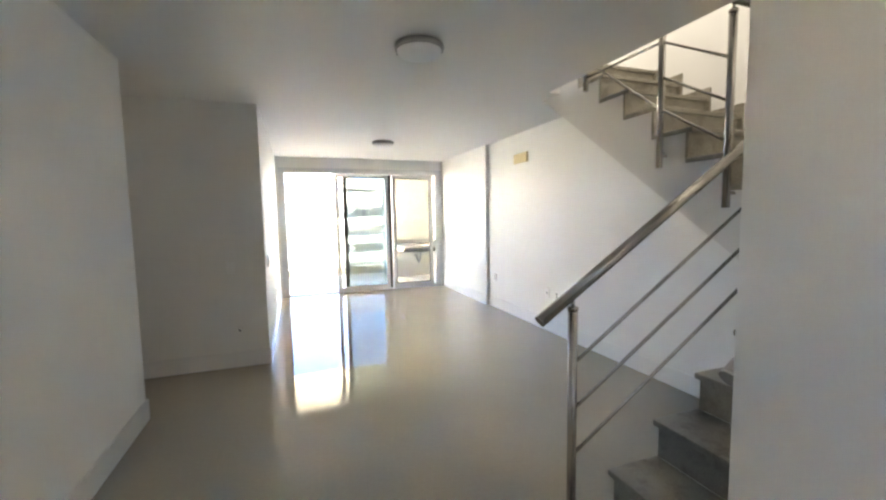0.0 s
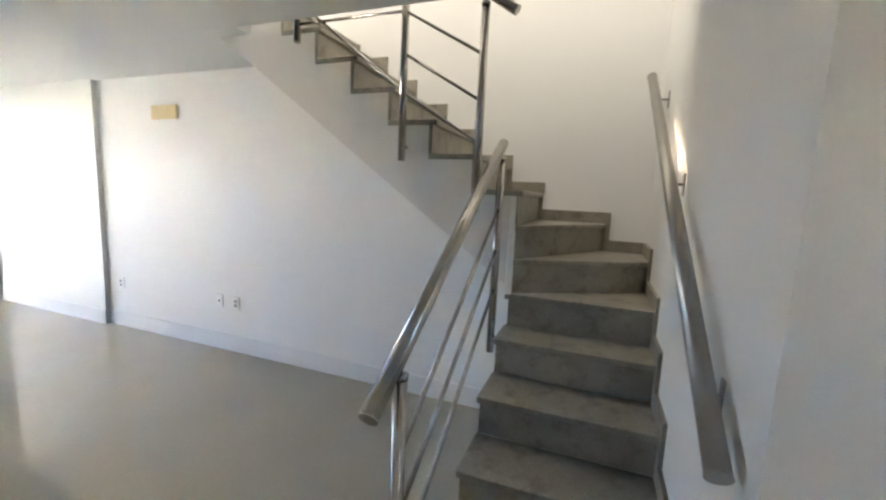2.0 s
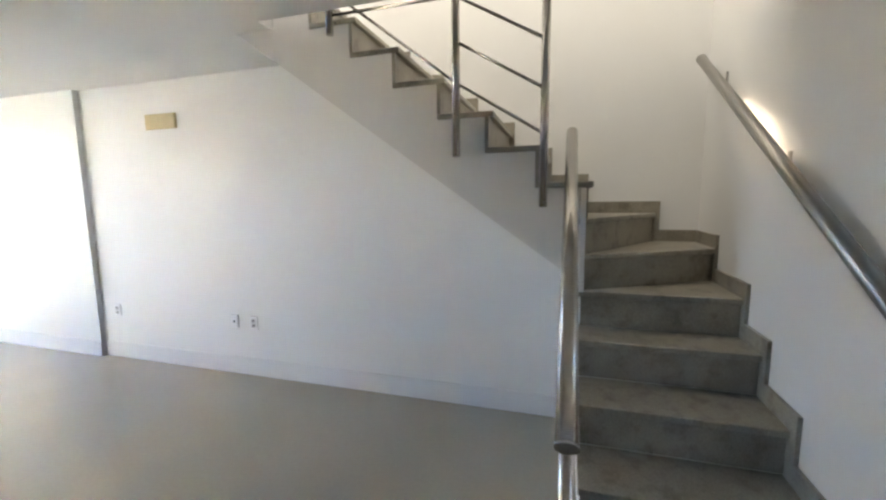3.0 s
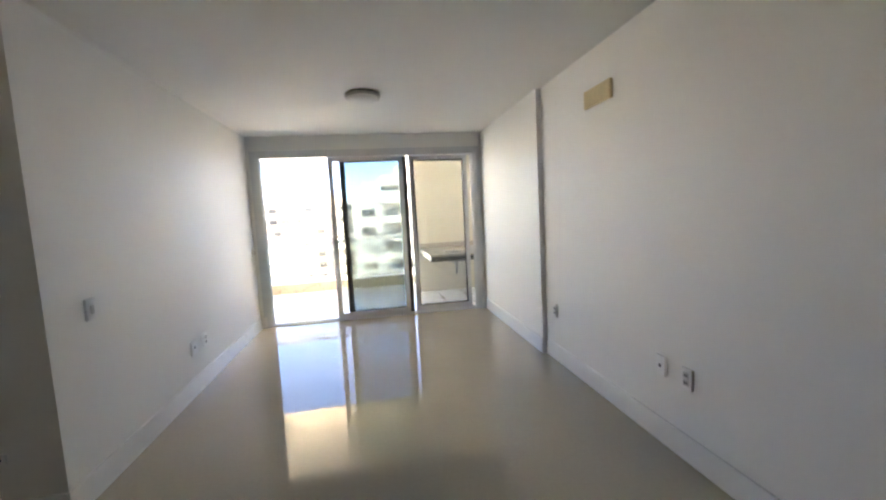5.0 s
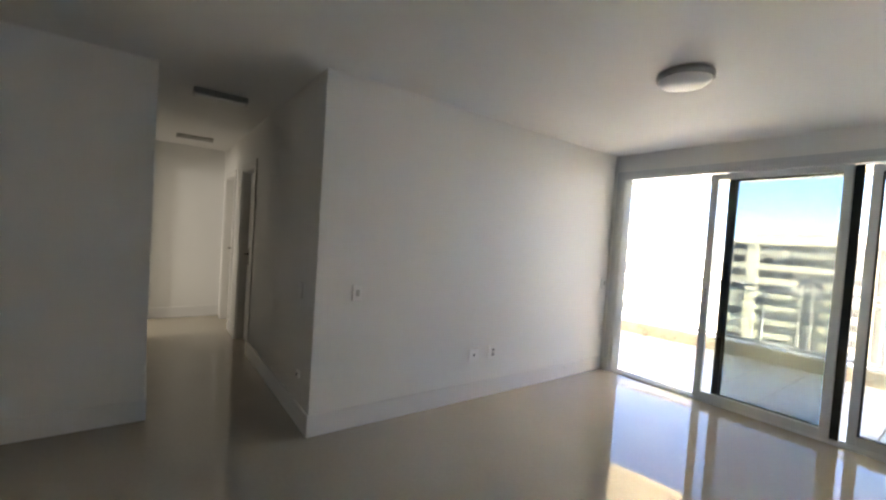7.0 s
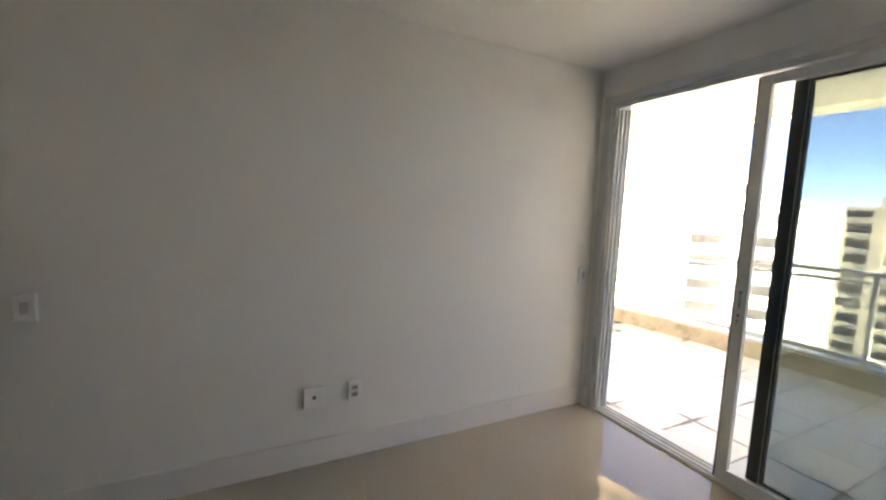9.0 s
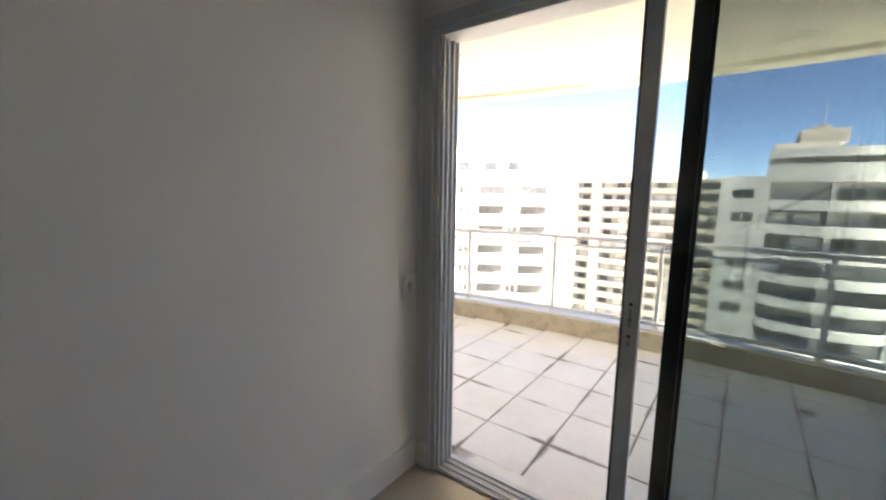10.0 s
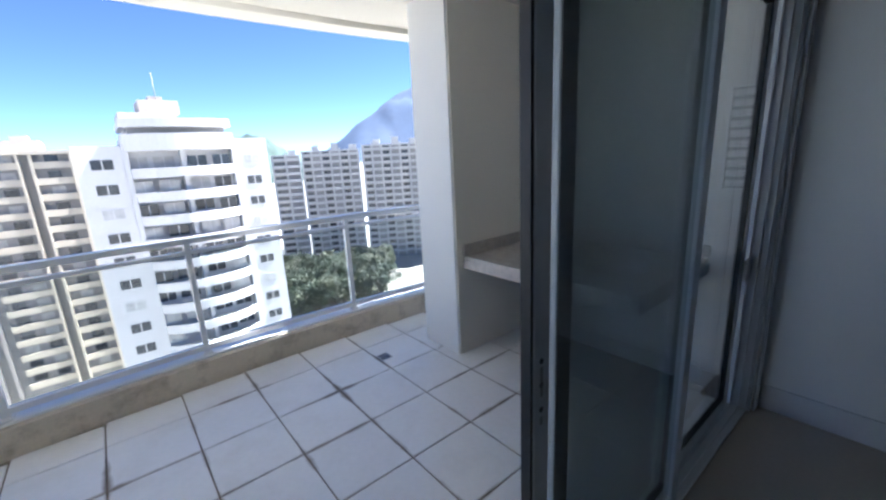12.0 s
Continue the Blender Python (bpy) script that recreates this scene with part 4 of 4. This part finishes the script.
for i in range(15):
    z = 48.2 - FL * i
    for x0, x1 in bays:
        spans = [(x0, x1)]
        if x0 == -9.6 and i >= 2:
            spans = [(x0, -2.6), (1.4, x1)]
        for a, b in spans:
            part("parapet", box(B(), (a + 0.002, 0.0, z - 0.15), (b - 0.002, 0.25, z + 1.05)), M_FAC_B, c, "cream balcony parapet")
            nwin = max(1, int((b - a) / 2.6))
            for k in range(nwin):
                xx = a + (b - a) * (k + 0.5) / nwin
                part("window", box(B(), (xx - 0.95, 1.12, z + 1.05), (xx + 0.95, 1.195, z + 2.3)), M_WINDOW if rnd.random() < 0.7 else M_BLIND, c)
for x in (-1.9, -0.05):
    part("slot_pier", box(B(), (x - 0.28, 0.1, 0), (x + 0.28, 1.19, 42.5)), M_ROOF, c, "weathered service pier")
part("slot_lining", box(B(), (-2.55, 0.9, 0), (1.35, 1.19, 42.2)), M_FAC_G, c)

# white tower with rounded balcony bays, nearer the balcony's end
e = tower("white apartment tower with rounded balcony stacks", pose(-29.5, 59.0, GZ, 0, 0, 30))
part("wall", box(B(), (-26, 0, 0), (10.3, 16, 49.6)), M_FAC_W, e)
part("roof_band", box(B(), (-26.2, -0.25, 49.6), (10.5, 16, 50.2)), M_FAC_W, e)
part("penthouse", box(B(), (-26, 1.5, 50.2), (6.5, 14, 53.1)), M_FAC_W, e, "stepped white rooftop storey")
for x in (-22, -17, -9, -3, 1, 4.5):
    part("window", box(B(), (x - 0.9, 1.44, 50.9), (x + 0.9, 1.52, 52.2)), M_WINDOW, e)
part("stair_head", box(B(), (-12, 4, 53.1), (-2, 11, 55.0)), M_FAC_W, e)
part("water_tank", box(B(), (2.0, 5, 53.1), (4.2, 8, 54.2)), M_FAC_G, e, "dark rooftop tank")
for i in range(14):
    z = 46.4 - FL * i
    for bx in (-20.5, -11.0, 1.3, 7.4):
        ring = [(bx - 2.6 + 5.2 * k / 10, -1.5 * math.sqrt(max(0, 1 - (-1 + 2 * k / 10) ** 2))) for k in range(11)]
        part("balcony", prism(B(), ring, z - 0.2, z + 0.95), M_FAC_W, e, "rounded white balcony")
        part("window", box(B(), (bx - 1.9, -0.06, z + 0.95), (bx + 1.9, 0.02, z + 2.2)), M_WINDOW, e)
    for x in (-24.5, -16.0, -6.0, -2.8, 4.4):
        window(e, x, 0.0, z + 1.0, 1.5, 1.1, rnd.random() < 0.3)

# far towers
for az, wd, hz, label in ((19.2, 11, 49.2, "pale grey slab tower far beyond the trees"), (24.8, 24, 50.5, "pale banded twin tower far beyond the trees"), (32.8, 25, 52.0, "pale banded tower beyond the treetops"), (41.0, 24, 51.6, "pale banded tower at the column's edge")):
    x, y, rz = 1 + 190 * math.sin(radians(az)), 7.5 + 190 * math.cos(radians(az)), -az
    t = tower(label, pose(x, y, GZ, 0, 0, rz))
    # the core's dark colour paints the shade between the bands
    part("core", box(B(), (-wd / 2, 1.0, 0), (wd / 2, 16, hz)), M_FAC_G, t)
    nb = max(2, int(wd / 4))
    for k in range(nb + 1):
        xx = -wd / 2 + wd * k / nb
        part("pier", box(B(), (xx - 0.35, -0.3, 0), (xx + 0.35, 0.99, hz + (0.9 if k % 3 == 1 else 0.0))), M_FAC_F, t)
    for i in range(17):
        z = hz - 2.4 - FL * i
        for k in range(nb):
            xa, xb = -wd / 2 + wd * k / nb + 0.36, -wd / 2 + wd * (k + 1) / nb - 0.36
            out = -1.5 if k % 2 else 0.35
            part("parapet", box(B(), (xa, out, z - 0.15), (xb, out + 0.2, z + 0.95)), M_FAC_F, t)
            part("slab", box(B(), (xa, out + 0.2, z - 0.15), (xb, 0.99, z + 0.05)), M_FAC_F, t)
            if k % 2 == 0:
                part("window", box(B(), (xa + 0.3, 0.93, z + 1.1), (xb - 0.3, 0.985, z + 2.3)), M_WINDOW, t)
    for k in range(nb):
        if k % 2:
            xc = -wd / 2 + wd * (k + 0.5) / nb
            part("roof_housing", box(B(), (xc - 1.5, 0.2, hz), (xc + 1.5, 7, hz + 1.5 + 0.5 * (k % 4))), M_FAC_F, t)
    part("roof_band", box(B(), (-wd / 2 - 0.4, -0.2, hz - 0.6), (wd / 2 + 0.4, 16, hz)), M_FAC_F, t)

# trees


def tree(seed, leaf):
    r = random.Random(seed)
    t = thing("tree", "broad leafy tree standing between the towers", "tree", group="trees")
    bm = B()
    tube(bm, [(0, 0, 0), (0.1, 0.05, 2.0), (0.0, 0.1, 4.0)], 0.28, 8)
    trunk = part("trunk", bm, M_TRUNK, t)
    centres = []
    for i in range(7):
        a = 2 * math.pi * i / 7 + r.random()
        q = Vector((math.cos(a) * r.uniform(1.2, 3.4), math.sin(a) * r.uniform(1.2, 3.4), r.uniform(5.0, 9.0)))
        part("limb", tube(B(), [(0, 0, 3.2), tuple(q * 0.55 + Vector((0, 0, 1.4))), tuple(q)], 0.09, 6), M_TRUNK, trunk)
        centres.append(q)
    verts, faces = [], []
    for q in centres + [Vector((0, 0, 8.6)), Vector((0.5, -0.6, 7.0))]:
        for _ in range(150):
            d = Vector((r.gauss(0, 1), r.gauss(0, 1), r.gauss(0, 0.75))).normalized() * (r.random() ** 0.35) * r.uniform(1.1, 2.0)
            p = q + d
            u = Vector((r.gauss(0, 1), r.gauss(0, 1), r.gauss(0, 1))).normalized()
            v = u.orthogonal().normalized()
            s = r.uniform(0.16, 0.34)
            k = len(verts)
            verts += [p + u * s, p + v * s * 0.7, p - u * s, p - v * s * 0.7]
            faces.append((k, k + 1, k + 2, k + 3))
    me = bpy.data.meshes.new("crown")
    me.from_pydata(verts, [], faces)
    me.materials.append(leaf)
    cr = new("crown", me)
    cr.parent = t
    return t


kinds = [tree(1, M_LEAF), tree(2, M_LEAF2), tree(3, M_LEAF)]
rt = random.Random(11)
spots = []
for _ in range(120):
    az, dist = radians(rt.uniform(16.5, 31)), rt.uniform(118, 165)
    spots.append((1 + math.sin(az) * dist, 7.5 + math.cos(az) * dist))
for i, (x, y) in enumerate(spots):
    s = rt.uniform(0.8, 1.35)
    m = pose(x, y, GZ, 0, 0, rt.uniform(0, 360)) @ Matrix.Scale(s, 4)
    if i < 3:
        kinds[i].matrix_world = m
    else:
        o = copy_thing(kinds[i % 3], pose(x, y, GZ, 0, 0, rt.uniform(0, 360)))
        o.scale = (s, s, s)


def hill(name, label, x0, x1, y, depth, height, material, seed):
    """A wooded ridge: a ground mesh lifted by noise."""
    nx_, ny_ = 60, 14
    verts, faces = [], []
    for j in range(ny_ + 1):
        for i in range(nx_ + 1):
            u, v = i / nx_, j / ny_
            p = Vector((x0 + (x1 - x0) * u, y + depth * v, 0))
            hgt = height(u) * math.sin(math.pi * min(1, v * 1.15)) ** 0.8 if v < 0.87 else 0
            hgt += height(u) * 0.10 * noise.fractal(Vector((u * 9 + seed, v * 4, 0)), 1.0, 2.0, 5) * (1 if 0 < v < 0.87 else 0)
            verts.append((p.x, p.y, GZ + hgt))
    for j in range(ny_):
        for i in range(nx_):
            k = j * (nx_ + 1) + i
            faces.append((k, k + 1, k + nx_ + 2, k + nx_ + 1))
    me = bpy.data.meshes.new(name)
    me.from_pydata(verts, [], faces)
    me.materials.append(material)
    for p in me.polygons:
        p.use_smooth = True
    return tagged(new(name, me), label, "hill", kind="structure")


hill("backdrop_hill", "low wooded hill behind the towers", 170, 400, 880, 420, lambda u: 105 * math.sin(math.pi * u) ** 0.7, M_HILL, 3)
hill("backdrop_mountain", "steep mountain in the far distance, haze painted blue-grey", 1300, 3600, 2500, 900, lambda u: 46 + 620 * min(1.0, (u / 0.42)) ** 0.85 * (1 if u < 0.55 else max(0.0, 1 - (u - 0.55) / 0.45)) ** 0.8, M_MOUNT, 8)

# ---- balcony tiles, last ----
PX, PY = 0.427, 0.437
tile_me = {}


def tile_mesh(w, d):
    key = (round(w, 3), round(d, 3))
    if key not in tile_me:
        bm = box(B(), (0, 0, -0.012), (w, d, 0))
        bmesh.ops.bevel(bm, geom=[e for e in bm.edges if all(v.co.z > -0.001 for v in e.verts)], offset=0.0025, segments=1, profile=0.5, affect="EDGES")
        tile_me[key] = mesh_of("tile", bm, M_TILE)
    return tile_me[key]


rq = random.Random(5)
xs = [2.06 + PX * i for i in range(-13, 5)]
ys = [9.768 + PY * j for j in range(-3, 4)]
for i, x in enumerate(xs):
    for y in ys:
        x0, x1 = max(x, BX0) + 0.004, min(x + PX, BX1) - 0.004
        y0 = max(y, 8.518) + 0.004
        y1 = min(y + PY, arc((x0 + x1) / 2, 10.98)) - 0.004
        if x1 - x0 < 0.03 or y1 - y0 < 0.03:
            continue
        o = new("tile", tile_mesh(x1 - x0, y1 - y0))
        o.parent = balcony_floor
        o.location = (x0, y0, ZB + rq.uniform(-0.0012, 0.0012))
